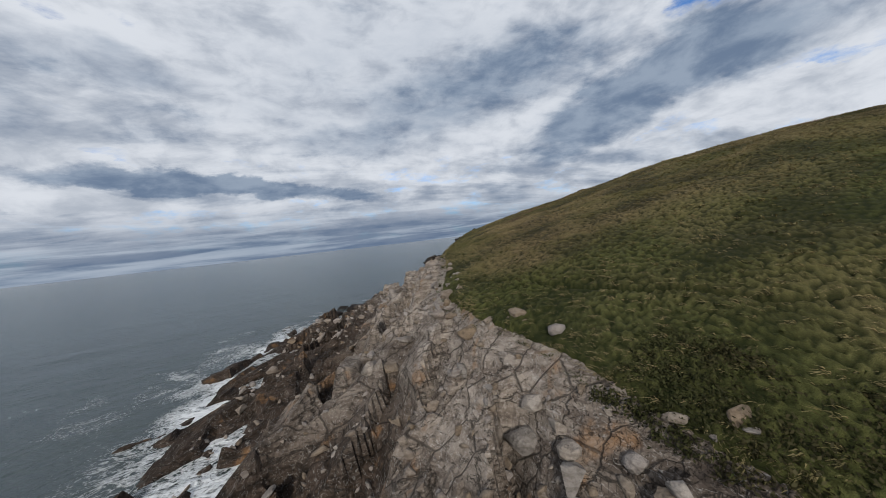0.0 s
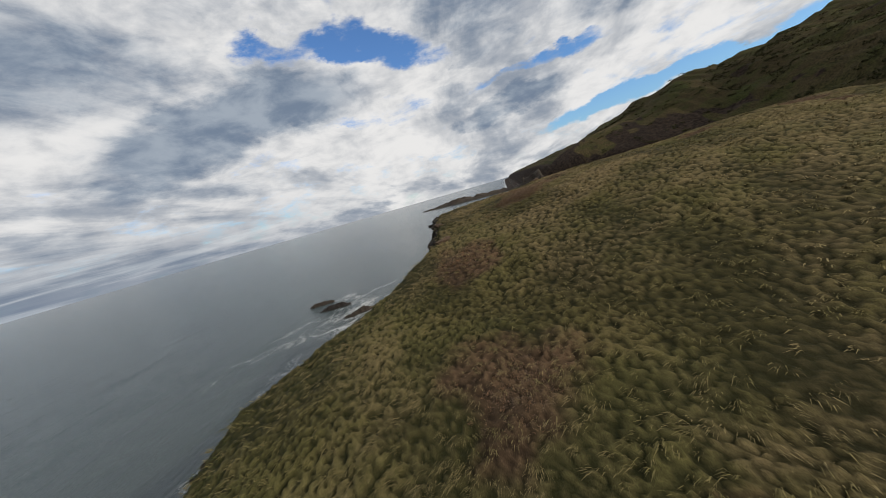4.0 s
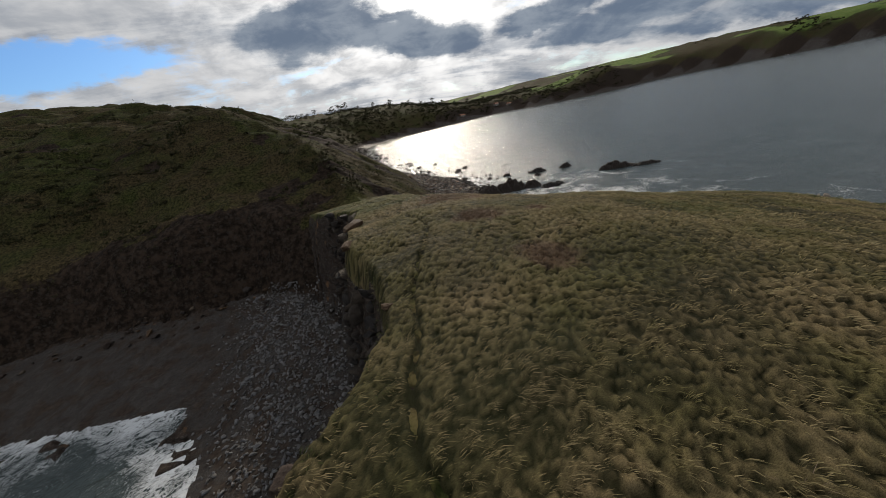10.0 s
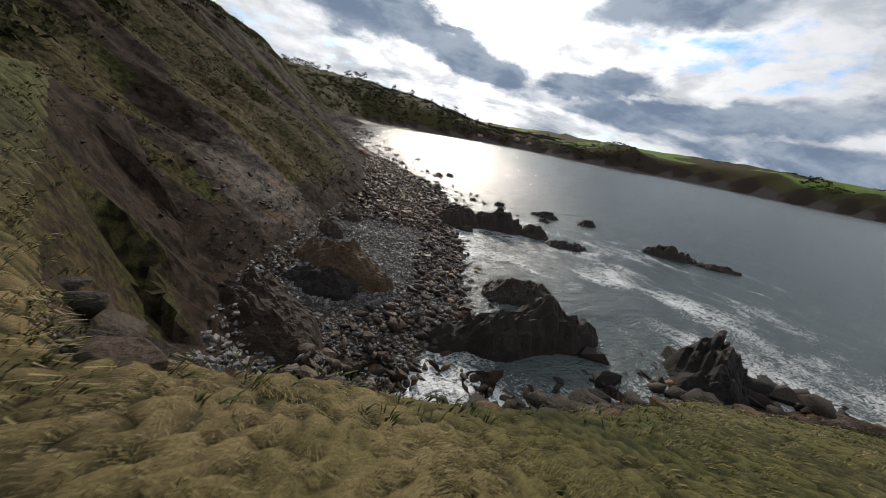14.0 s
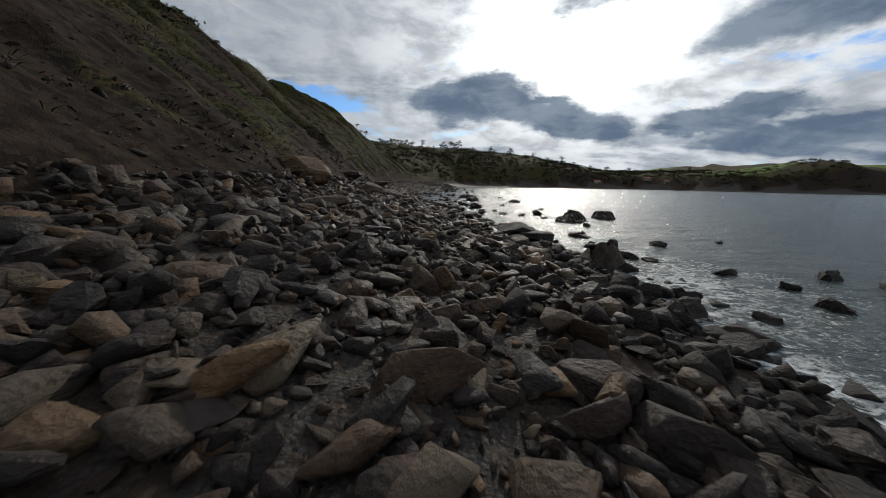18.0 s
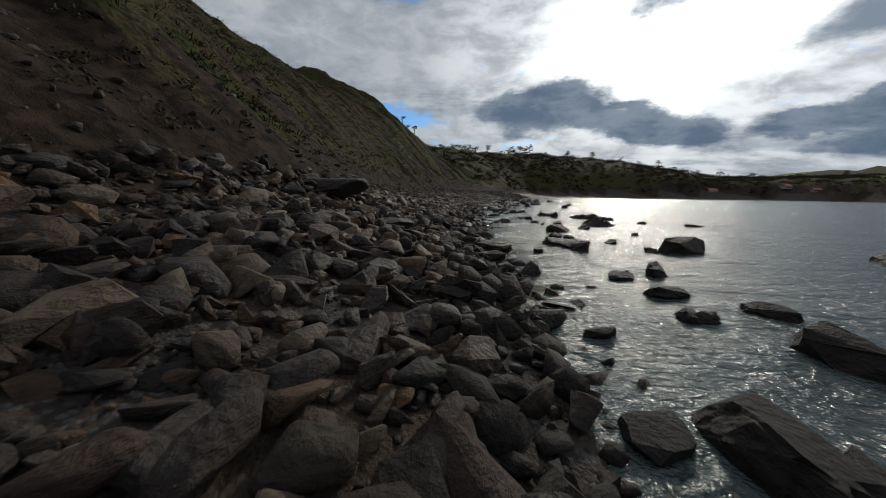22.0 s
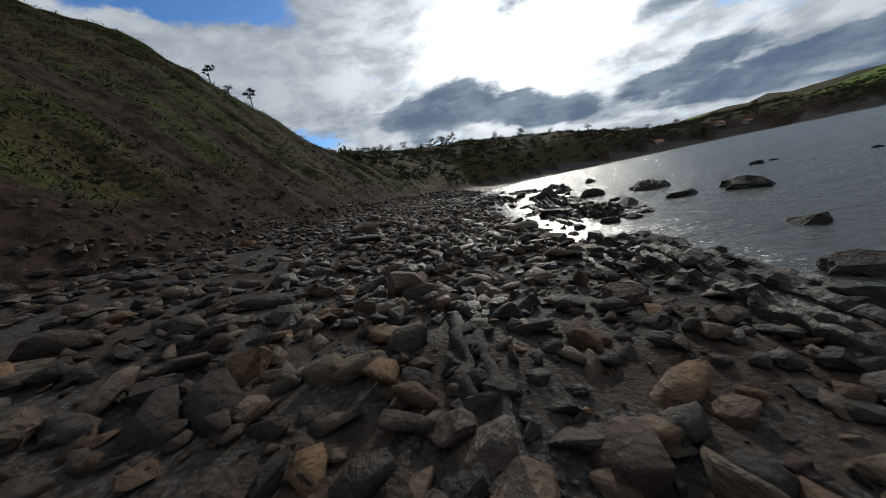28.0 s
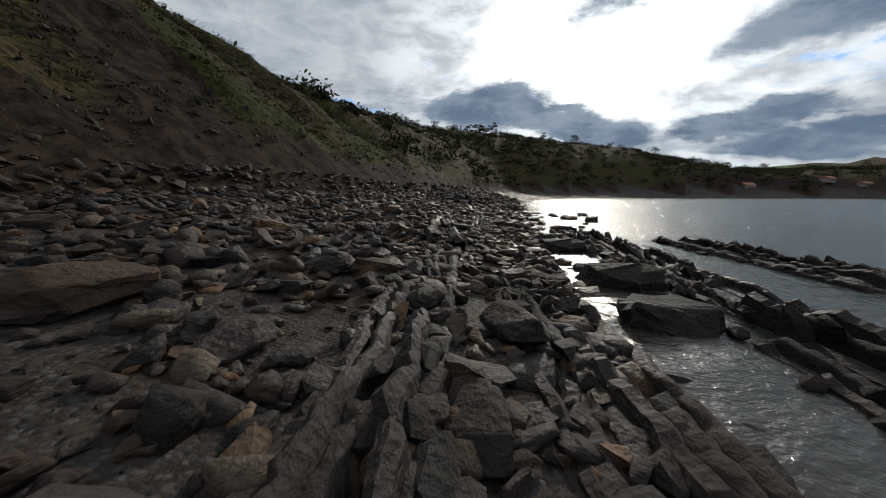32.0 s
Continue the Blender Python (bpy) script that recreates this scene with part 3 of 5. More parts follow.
HEAD_EDGE = [(-98, 23), (-70, 35), (-52, 32), (-31, 25), (-27, 14), (-30, 2), (-31, -14), (-36, -33), (-34, -39), (-24, -50), (-5, -52), (22, -56), (38, -51), (52, -41), (63, -30), (68, -16), (69, 0), (66, 12), (60, 22), (50, 31), (38, 32), (30, 33)]
SHORE = BAY_EDGE + FAR_EDGE + HEAD_EDGE


# worn footpaths over the headland
TRAIL = [(-6, -24), (-6.3, -20), (-7.2, -15.5), (-7.6, -11), (-6.4, -6), (-4.6, -1), (-2, 4), (-2.2, 8), (-1.8, 13), (0.2, 20), (-2, 30), (-3.5, 44)]
TRACK = [(50, -3.5), (48.4, 1.5), (47, 8), (43, 16), (36, 22)]


def near_line(x, y, line):
    best = np.full(np.shape(x), 1e9)
    for (ax, ay), (bx, by) in zip(line, line[1:]):
        ex, ey = bx - ax, by - ay
        t = np.clip(((x - ax) * ex + (y - ay) * ey) / (ex * ex + ey * ey), 0, 1)
        best = np.minimum(best, np.hypot(x - ax - t * ex, y - ay - t * ey))
    return best


def trail(x, y):
    bent = 0.9 * fbm(x, y, 0.25, 91, 2)
    return 1 - step(np.minimum(near_line(x + bent, y - bent, TRAIL), near_line(x + bent, y, TRACK)), 0.02, 0.22)


def terrain(x, y):
    """Height and the weights of turf, earth, beach, pale rock and lush green at every place."""
    top, foot, shore = inside(x, y, TOP), inside(x, y, FOOT), inside(x, y, SHORE)
    wob = fbm(x, y, 0.12, 3, 4) * 5 + fbm(x, y, 0.5, 5, 3) * 1.6
    # headland: a tilted lawn with cliffs round it, a gentler rock slope at its seaward nose
    lawn = 20.3 - 0.2 * soft(x - 4) - 0.16 * soft(y - 7) - 0.35 * soft(y - 16) * step(x, 4, 14) - 0.16 * trail(x, y) - 0.06 * soft(-y - 6) - 0.07 * soft(x - 10) + fbm(x, y, 0.08, 21, 3) * 1.4 + fbm(x, y, 0.9, 22, 3) * 0.28
    nose = step(x, 33, 44) * step(-y, -24, -8)
    neck = step(y, 25, 31) * step(x, 1, 6)
    ease = np.maximum(nose, neck)
    out = np.maximum(-top + wob * 0.35, 0)
    wet = np.maximum(shore, 0.02)
    share = out / (out + wet)
    ledge = 3.4 * (1 - share) + fbm(x, y, 0.22, 8, 4) * 3.0 * (1 - share)
    sheer = ledge + (lawn - ledge) * (1 - step(out, 0.2, 4.0 + wob * 0.5))
    slope = lawn * (1 - share) ** 1.15
    head = np.where(top > -45, sheer * (1 - ease) + slope * ease, -9)
    head = np.where(shore > 0, head, -9)
    west = (x < -6) & (y > 8) & (top < -5.0 + wob * 0.3)
    head = np.where(west, -9, head)
    # mainland slope over the bay, steeper over the cove
    d = np.maximum(foot + wob * 0.25 * np.clip(foot / 6, 0, 1), 0)
    cove = step(-x, 4, 22) * step(-y, -75, -48) * step(x, -230, -170)
    gully = fbm(x + 0.4 * y, y, 0.055, 31, 4)
    climb = 48 * (1 - np.exp(-d / 40)) + 0.03 * np.clip(d, 0, 500)
    climb = climb * (1 + 0.22 * gully * np.clip(d / 20, 0, 1)) + fbm(x, y, 0.3, 33, 4) * 1.2 * np.clip(d / 3, 0, 1)
    climb = climb * (1 + (0.14 * step(-y, -292, -276) + 0.1 * np.exp(-((y - 276) / 12) ** 2)) * step(d, 8, 30) - 0.2 * step(y, 284, 310) + 0.1 * step(y, 380, 480))
    lower = 1 - step(-y, -210, -140) * (0.16 + 0.10 * step(x, -30, -8) * step(-y, -150, -115)) * (x < 200)
    climb = climb * lower
    ribs = fbm(x * 0.28, y, 0.22, 34, 4)
    climb = climb + 4.5 * ribs * np.clip(d / 8, 0, 1) * (x < 90)
    cliff = 9 * step(d, 0, 9) + 30 * (1 - np.exp(-d / 42)) + (gully * 3 + 5 * fbm(x, y * 0.3, 0.16, 35, 4)) * np.clip(d / 10, 0, 1)
    far = np.maximum(step(x, 90, 300), step(-x, 230, 420))
    lowland = 16 * step(d, 0, 14) + 24 * (1 - np.exp(-d / 60)) + gully * 12 * np.clip(d / 40, 0, 1) + 10 * np.exp(-((x - 510) ** 2 + (y - 465) ** 2) / 60**2) * step(d, 0, 20) + 14 * step(x, 600, 1000) * step(d, 0, 60)
    lowland = lowland * (1 - 0.3 * step(x, 150, 290) * (1 - step(x, 440, 520)))
    hill = 2.6 + climb * (1 - cove) + cliff * cove
    hill = hill * (1 - far) + (0.8 + lowland) * far
    hill = np.where(foot > 0, hill, -9)
    # beach between the slope's foot and the water
    run = np.maximum(-foot, 0)
    strand = 2.7 * (wet / (wet + run + 0.01)) ** 1.1 + fbm(x, y, 0.35, 41, 3) * 0.5 * np.clip(wet / 3, 0, 1)
    strand = np.where((shore > 0) & (foot <= 0), strand, -9)
    bed = -0.14 * np.maximum(-shore, 0) - 0.15
    bed = np.maximum(bed, -7)
    z = np.maximum(np.maximum(head, hill), np.maximum(strand, bed))
    on_head, on_hill = (head >= z - 1e-6), (hill >= z - 1e-6)
    # worn relief
    gx = (foot > 0) | (top > 0)
    crag = (1 - step(top, -2.6, -0.5)) * on_head + on_hill * cove * (1 - step(d, 3, 26)) * 0.4
    crag = np.clip(crag, 0, 1) * (shore > -1)
    along, cross = 0.5 * x + 0.87 * y, 0.87 * x - 0.5 * y
    blocks = facets(along * 0.45, cross, 0.5, 51) * 1.7 + facets(along * 0.7, cross, 1.1, 52) * 0.32 + facets(x, y, 0.18, 53) * 1.6
    z = z + crag * blocks * np.clip(wet / 4, 0.1, 1)
    reef = (shore < 0) * np.exp(shore / 9)
    z = z + np.where(shore < 0, reef * np.maximum(facets(x, y, 0.2, 61) * 2.2 + facets(x, y, 0.7, 62) * 0.5 - 0.35, 0) * (far < 0.5) * (np.abs(y - 20) < 80), 0)
    # what grows or lies where
    bare = fbm(x * 0.4, y, 0.07, 71, 4) + 0.7 * fbm(x * 0.5, y, 0.25, 72, 3)
    grass = np.where(on_head, step(top + wob * 0.3, -0.6, 0.5), 0.0)
    slope_turf = step(bare + 0.006 * np.clip(d, 0, 60) + 0.3 * step(y, 270, 300), -0.12, 0.10) * step(d, 1.5, 7) * 0.95
    cove_turf = 0.95 * step(bare + 0.012 * (d - 22), -0.16, 0.12) * step(d, 3, 10)
    grass = np.where(on_hill, slope_turf * (1 - cove) + cove_turf * cove, grass)
    grass = np.where(on_head & (neck > 0.3), np.maximum(grass, 0.5 * neck * step(bare, -0.15, 0.05) * step(z, 3, 6)), grass)
    earth = np.where(on_hill, 1.0 - 0.35 * cove, np.maximum(trail(x, y), neck * (1 - step(top, -0.5, 0.5))))
    grass = np.where(on_head, grass * (1 - 0.75 * trail(x, y)), grass)
    grass = np.where(far > 0.5, np.where(on_hill, step(d, 12, 22), 0), grass)
    beach = np.where((strand >= z - 1.2) & (~on_head) & (~on_hill) & (shore > -30) & (x > -60), 1.0, 0.0)
    beach = np.where((shore < 0) & (shore > -12) & (~on_head) & (y > 40) & (x > -60), 0.7, beach)
    sandy = (x < -4) & (x > -95) & (y > -30) & (strand >= z - 0.5)
    beach = np.where(sandy, 1.0, beach)
    pale = nose * (1 - step(-y, 24, 40)) * step(z + 5 * fbm(x, y, 0.15, 83, 3) , 1.8, 5.5) * (1 - 0.8 * step(x + 5 * fbm(x, y, 0.2, 85, 3), 55.5, 59.5) * step(y, -3, 9) * (1 - step(z + 3 * fbm(x, y, 0.2, 86, 3), 4.5, 7.5)))
    slip = 0.7 * on_hill * np.exp(-((x - 12) ** 2 + (y - 54) ** 2) / 8**2)
    earth, pale = earth * (1 - slip), np.maximum(pale, 0.5 * slip)
    green = np.clip(step(fbm(x, y, 0.07, 81, 3), 0.02, 0.16) + 2.0 * far * on_hill * step(fbm(x, y, 0.012, 82, 2), 0.03, 0.06) * step(d, 34, 48) * step(x, 330, 430), 0, 2)
    green = np.where(on_head & (top > -1), np.clip(green * 0.2 + 0.35 * step(fbm(x, y, 0.12, 84, 3), 0.03, 0.16) + 0.5 * step(x + y, 15, 24) * step(y, 3, 9) * (1 - step(y, 17, 23)) + 0.6 * (1 - step(top, 0.8, 6.0)) * step(x, 12, 30) + 0.75 * step(y, 16, 21) * (1 - step(x, 6, 10)), 0, 1), green)
    green = np.where(on_hill & (far < 0.5), np.clip(0.2 + green * 0.8, 0, 1) * (1 - 0.8 * cove), green)
    return z, grass, earth, beach, pale, green, crag


def graded(low, high, fine, ends, grow=1.09):
    """Grid lines: even between low and high, ever wider out to the ends."""
    lines = list(np.arange(low, high + fine / 2, fine))
    gap, here = fine, lines[-1]
    while here < ends[1]:
        gap *= grow
        here += gap
        lines.append(min(here, ends[1]))
    gap, here = fine, lines[0]
    while here > ends[0]:
        gap *= grow
        here -= gap
        lines.insert(0, max(here, ends[0]))
    return np.array(lines)


def sheet_mesh(name, xs, ys, z, layers):
    nx, ny = len(xs), len(ys)
    gx, gy = np.meshgrid(xs, ys)
    verts = np.stack([gx.ravel(), gy.ravel(), z.ravel()], 1)
    k = (np.arange(ny - 1)[:, None] * nx + np.arange(nx - 1)).ravel()
    faces = np.stack([k, k + 1, k + nx + 1, k + nx], 1)
    return raw_mesh(name, verts, faces, layers, True)


def raw_mesh(name, verts, faces, layers=None, smooth=False):
    """A mesh from arrays of places and of faces that all have the same number of corners."""
    me = bpy.data.meshes.new(name)
    count, corners = faces.shape
    me.vertices.add(len(verts))
    me.vertices.foreach_set("co", np.ascontiguousarray(verts, dtype=np.float32).ravel())
    me.loops.add(count * corners)
    me.loops.foreach_set("vertex_index", np.ascontiguousarray(faces, dtype=np.int32).ravel())
    me.polygons.add(count)
    me.polygons.foreach_set("loop_start", np.arange(0, count * corners, corners, dtype=np.int32))
    me.polygons.foreach_set("use_smooth", np.full(count, smooth))
    for key, values in (layers or {}).items():
        me.attributes.new(key, "FLOAT", "POINT").data.foreach_set("value", np.ascontiguousarray(values, dtype=np.float32).ravel())
    me.update()
    me.validate()
    return me


xs = np.concatenate([graded(-48, 42, 0.46, (-4200, 42), 1.08), graded(42.24, 70, 0.24, (42.24, 4300), 1.08)])
ys = np.concatenate([graded(-62, -14, 0.42, (-4200, -14), 1.08), np.arange(-13.74, 26, 0.26), graded(26.3, 62, 0.42, (26.3, 62), 1.08), graded(62.6, 300, 0.75, (62.6, 4300), 1.08)])
gx, gy = np.meshgrid(xs, ys)
z, grass, earth, beach, pale, green, crag = terrain(gx, gy)
ground = new("ground", sheet_mesh("ground", xs, ys, z, {"grass": grass, "earth": earth, "beach": beach, "pale": pale, "green": green}))
ground.data.polygons.foreach_set("use_smooth", (crag[:-1, :-1] < 0.35).ravel())
ground.data.materials.append(GROUND)
tagged(ground, "grassy headland, dark cliffs and stony shore of a bay", "ground", kind="structure")


def height_at(x, y):
    return terrain(np.atleast_1d(np.asarray(x, float)), np.atleast_1d(np.asarray(y, float)))[0]


wx = graded(-60, 110, 1.6, (-4300, 4400))
wy = graded(-90, 300, 1.6, (-4300, 4400))
gx, gy = np.meshgrid(wx, wy)
depth = -terrain(gx, gy)[0]
off = -inside(gx, gy, SHORE)
surf = np.exp(-np.maximum(off, 0) / 7) * (0.28 + 0.2 * step(-gy, -30, -5) * (1 - step(gx, 30, 45))) + np.exp(-np.maximum(depth, 0) / 0.5) * 0.15
surf = surf + 0.26 * np.exp(-((gx - 58) ** 2 + (gy - 52) ** 2) / 26**2) + 0.12 * np.exp(-np.maximum(off, 0) / 24) * (gy < 70) + 0.45 * np.exp(-((gx + 38) ** 2 + (gy + 62) ** 2) / 26**2)
surf = surf - 0.4 * np.exp(-((gx - 38) ** 2 + (gy - 42) ** 2) / 11**2)
surf = surf * (0.55 + 0.45 * step(-np.abs(gy - 30), -90, -60)) * (1 - step(gy, 320, 420))
sea = new("sea", sheet_mesh("sea", wx, wy, np.zeros_like(gx), {"foam": np.clip(surf, 0, 1), "calm": np.exp(-np.maximum(off, 0) / 7) * step(gy, 205, 225), "shoal": np.exp(-np.maximum(off, 0) / 30)}))
sea.data.materials.append(WATER)
tagged(sea, "grey-green rippled sea water with white foam along the rocks", "water", kind="structure")

# ---- stones ----


def stone_shape(seed, points=15, flat=0.62, square=4.0):
    """A broken angular stone, about 1 m across: the hull of scattered corners."""
    rnd = random.Random(seed)
    bm = bmesh.new()
    long, wide = rnd.uniform(1.0, 1.5), rnd.uniform(0.75, 1.0)
    for _ in range(points):
        d = Vector((rnd.gauss(0, 1), rnd.gauss(0, 1), rnd.gauss(0, 1)))
        r = (abs(d.x) ** square + abs(d.y) ** square + abs(d.z) ** square) ** (1 / square)
        d *= 0.46 * rnd.uniform(0.9, 1.04) / r
        bm.verts.new((d.x * long, d.y * wide, d.z * flat))
    bmesh.ops.convex_hull(bm, input=bm.verts[:])
    bmesh.ops.delete(bm, geom=[v for v in bm.verts if not v.link_faces], context="VERTS")
    return bm


def stone_arrays(bm):
    bmesh.ops.triangulate(bm, faces=bm.faces[:])
    bm.verts.index_update()
    verts = np.array([v.co[:] for v in bm.verts])
    faces = np.array([[v.index for v in f.verts] for f in bm.faces])
    bm.free()
    return verts, faces


def boulder_shape(seed, flat=0.68, cuts=1, rough=0.05):
    """A large block with chipped edges and a pitted, bedded skin."""
    bm = stone_shape(seed, 26, flat, 3.4)
    bmesh.ops.dissolve_limit(bm, angle_limit=0.25, verts=bm.verts[:], edges=bm.edges[:])
    bmesh.ops.bevel(bm, geom=bm.edges[:], offset=0.03, segments=1, affect="EDGES", clamp_overlap=True)
    bmesh.ops.triangulate(bm, faces=bm.faces[:])
    for _ in range(cuts):
        long = [e for e in bm.edges if e.calc_length() > 0.13]
        if long:
            bmesh.ops.subdivide_edges(bm, edges=long, cuts=1)
            bmesh.ops.triangulate(bm, faces=bm.faces[:])
    for v in bm.verts:
        q = v.co * 3.2 + Vector((seed * 1.7, 0, 0))
        bed = abs(noise.noise(Vector((q.x * 0.5, q.y * 0.7, q.z * 4))))
        v.co *= 1 + rough * noise.fractal(q * 1.3, 0.7, 2.1, 4) - rough * 1.2 * bed
    return stone_arrays(bm)


def turn_z(a, tilt_x, tilt_y):
    ca, sa, cx, sx, cy, sy = np.cos(a), np.sin(a), np.cos(tilt_x), np.sin(tilt_x), np.cos(tilt_y), np.sin(tilt_y)
    zero, one = np.zeros_like(a), np.ones_like(a)
    rz = np.stack([ca, -sa, zero, sa, ca, zero, zero, zero, one], -1).reshape(-1, 3, 3)
    rx = np.stack([one, zero, zero, zero, cx, -sx, zero, sx, cx], -1).reshape(-1, 3, 3)
    ry = np.stack([cy, zero, sy, zero, one, zero, -sy, zero, cy], -1).reshape(-1, 3, 3)
    return rz @ rx @ ry


def strewn(name, shapes, x, y, z, size, mat, label, category, rng, tilt=0.35, stretch=0.25, smooth=False):
    """Many loose pieces in one object of kind stuff."""
    pick = rng.integers(0, len(shapes), len(x))
    turn = turn_z(rng.uniform(0, 6.283, len(x)), rng.normal(0, tilt, len(x)), rng.normal(0, tilt, len(x)))
    grow = size[:, None] * (1 + rng.uniform(-stretch, stretch, (len(x), 3)))
    all_verts, all_faces, worn, start = [], [], [], 0
    for k, (verts, faces) in enumerate(shapes):
        mine = np.where(pick == k)[0]
        if not len(mine):
            continue
        placed = np.einsum("nij,nvj->nvi", turn[mine], verts[None] * grow[mine][:, None]) + np.stack([x, y, z], 1)[mine][:, None]
        all_verts.append(placed.reshape(-1, 3))
        all_faces.append((faces[None] + (np.arange(len(mine)) * len(verts))[:, None, None] + start).reshape(-1, faces.shape[1]))
        worn.append(np.full(len(mine) * len(faces), k % 4 != 0))
        start += placed.shape[0] * placed.shape[1]
    ob = new(name, raw_mesh(name, np.concatenate(all_verts), np.concatenate(all_faces), None, smooth))
    ob.data.polygons.foreach_set("use_smooth", np.concatenate(worn))
    ob.data.materials.append(mat)
    return tagged(ob, label, category, kind="stuff")


WAY = np.array([eye for _, eye, *_ in PATH])


def way_gap(x, y):
    """How far a place lies beside the line flown, and how high that line is there."""
    best, high = np.full(np.shape(x), 1e9), np.zeros(np.shape(x))
    for a, b in zip(WAY[:-1], WAY[1:]):
        e = b[:2] - a[:2]
        t = np.clip(((x - a[0]) * e[0] + (y - a[1]) * e[1]) / (e @ e), 0, 1)
        d = np.hypot(x - a[0] - t * e[0], y - a[1] - t * e[1])
        near = d < best
        best, high = np.where(near, d, best), np.where(near, a[2] + t * (b[2] - a[2]), high)
    return best, high


def clear_of_way(x, y, z, size):
    gap, high = way_gap(x, y)
    return (gap > size * 0.9 + 0.6) | (z + size * 0.45 < high - 0.75)


def worn_shape(seed, flat=0.7):
    """A broken stone with rubbed edges, cheap enough to be strewn by the thousand."""
    bm = stone_shape(seed, 10, flat, 3.0)
    bmesh.ops.dissolve_limit(bm, angle_limit=0.4, verts=bm.verts[:], edges=bm.edges[:])
    bmesh.ops.bevel(bm, geom=bm.edges[:], offset=0.055, segments=1, affect="EDGES", clamp_overlap=True)
    for v in bm.verts:
        q = v.co * 4 + Vector((seed * 2.3, 0, 0))
        v.co *= 1 + 0.09 * noise.noise(q) + 0.05 * noise.noise(q * 2.3)
    return stone_arrays(bm)


PEBBLES = [stone_arrays(stone_shape(k, 9, 0.6, 3.0)) for k in range(8)]
STONES = [worn_shape(20 + k, (0.72, 0.6, 0.8, 0.5)[k % 4]) for k in range(20)]
ROUGH = [stone_arrays(stone_shape(130 + k, 13, (0.72, 0.6, 0.5)[k % 3], 3.0)) for k in range(15)]
SLABS = [stone_arrays(stone_shape(60 + k, 14, 0.34, 5.0)) for k in range(10)]
BOULDERS = [boulder_shape(90 + k) for k in range(9)] + [boulder_shape(110 + k, 0.62, 1, 0.2) for k in range(8)]


def sizes(rng, n, low, high, power):
    u = rng.uniform(0, 1, n)
    a, b = low ** (1 - power), high ** (1 - power)
    return (a + u * (b - a)) ** (1 / (1 - power))


def beach_places(rng, n, y0, y1, x0, x1, above=-0.9, beside=4.0):
    x, y = rng.uniform(x0, x1, n), rng.uniform(y0, y1, n)
    shore, foot = inside(x, y, SHORE), inside(x, y, FOOT)
    keep = (foot < 1.5) & (shore > -beside)
    keep &= rng.uniform(0, 1, n) < np.where(shore > 0, 1, np.exp(shore / 1.8))
    x, y = x[keep], y[keep]
    z = height_at(x, y)
    ok = z > above
    return x[ok], y[ok], z[ok]


rng = np.random.default_rng(5)
# stones of the long beach: small, middling and flat ones
x, y, z = beach_places(rng, 40000, 62, 196, 20, 50)
s = sizes(rng, len(x), 0.26, 1.2, 2.1)
ok = clear_of_way(x, y, z, s)
near, _ = way_gap(x, y)
single = ok & (s > 0.5) & (near < 3.6)
single &= np.cumsum(single) <= 160
ok &= ~single
SINGLES = [(x[single], y[single], z[single], s[single])]
wash = inside(x, y, SHORE) < 2.2 + 2.0 * fbm(x, y, 0.3, 302, 2)
for part_of, shapes in ((ok & (near < 3.4) & ~wash, STONES), (ok & (near >= 3.4) & ~wash, ROUGH)):
    strewn("beach_stones", shapes, x[part_of], y[part_of], z[part_of] + 0.12 * s[part_of], s[part_of], STONE_DRY, "jumbled dark brown stones lying thick along the beach", "stones", rng)
wash &= ok
strewn("washed_stones", ROUGH, x[wash], y[wash], z[wash] + 0.12 * s[wash], s[wash], STONE_WET, "wet black stones at the edge of the water", "stones", rng)
x, y, z = beach_places(rng, 36000, 186, 304, 10, 52)
s = sizes(rng, len(x), 0.26, 1.0, 2.1)
ok = clear_of_way(x, y, z, s) & (rng.uniform(0, 1, len(x)) < 0.6 + 0.4 * step(fbm(x, y, 0.25, 301, 2), -0.1, 0.05) - 0.35 * step(-x, -27, -22) * step(-y, -262, -246))
near, _ = way_gap(x, y)
single = ok & (s > 0.5) & (near < 3.4)
single &= np.cumsum(single) <= 140
ok &= ~single
SINGLES.append((x[single], y[single], z[single], s[single]))
for part_of, shapes in ((ok & (near < 3.4), STONES + SLABS), (ok & (near >= 3.4), ROUGH + SLABS)):
    strewn("beach_stones", shapes, x[part_of], y[part_of], z[part_of] + 0.1 * s[part_of], s[part_of], STONE_DRY, "flat grey-brown stones scattered over gritty sand", "stones", rng, 0.22)
x, y, z = beach_places(rng, 76000, 60, 300, 10, 50, 0.02, 0.5)
gap, _ = way_gap(x, y)
ok = gap < 5.5
s = sizes(rng, len(x), 0.06, 0.26, 1.8)
strewn("pebbles", PEBBLES, x[ok], y[ok], z[ok] + 0.1 * s[ok], s[ok], STONE_DRY, "small brown and grey pebbles between the stones", "pebbles", rng)
x, y, z = beach_places(rng, 5000, 300, 372, 20, 70)
s = sizes(rng, len(x), 0.4, 1.6, 2.3)
strewn("far_beach_stones", PEBBLES, x, y, z + 0.15 * s, s, STONE_WET, "dark stones on the far end of the beach", "stones", rng)

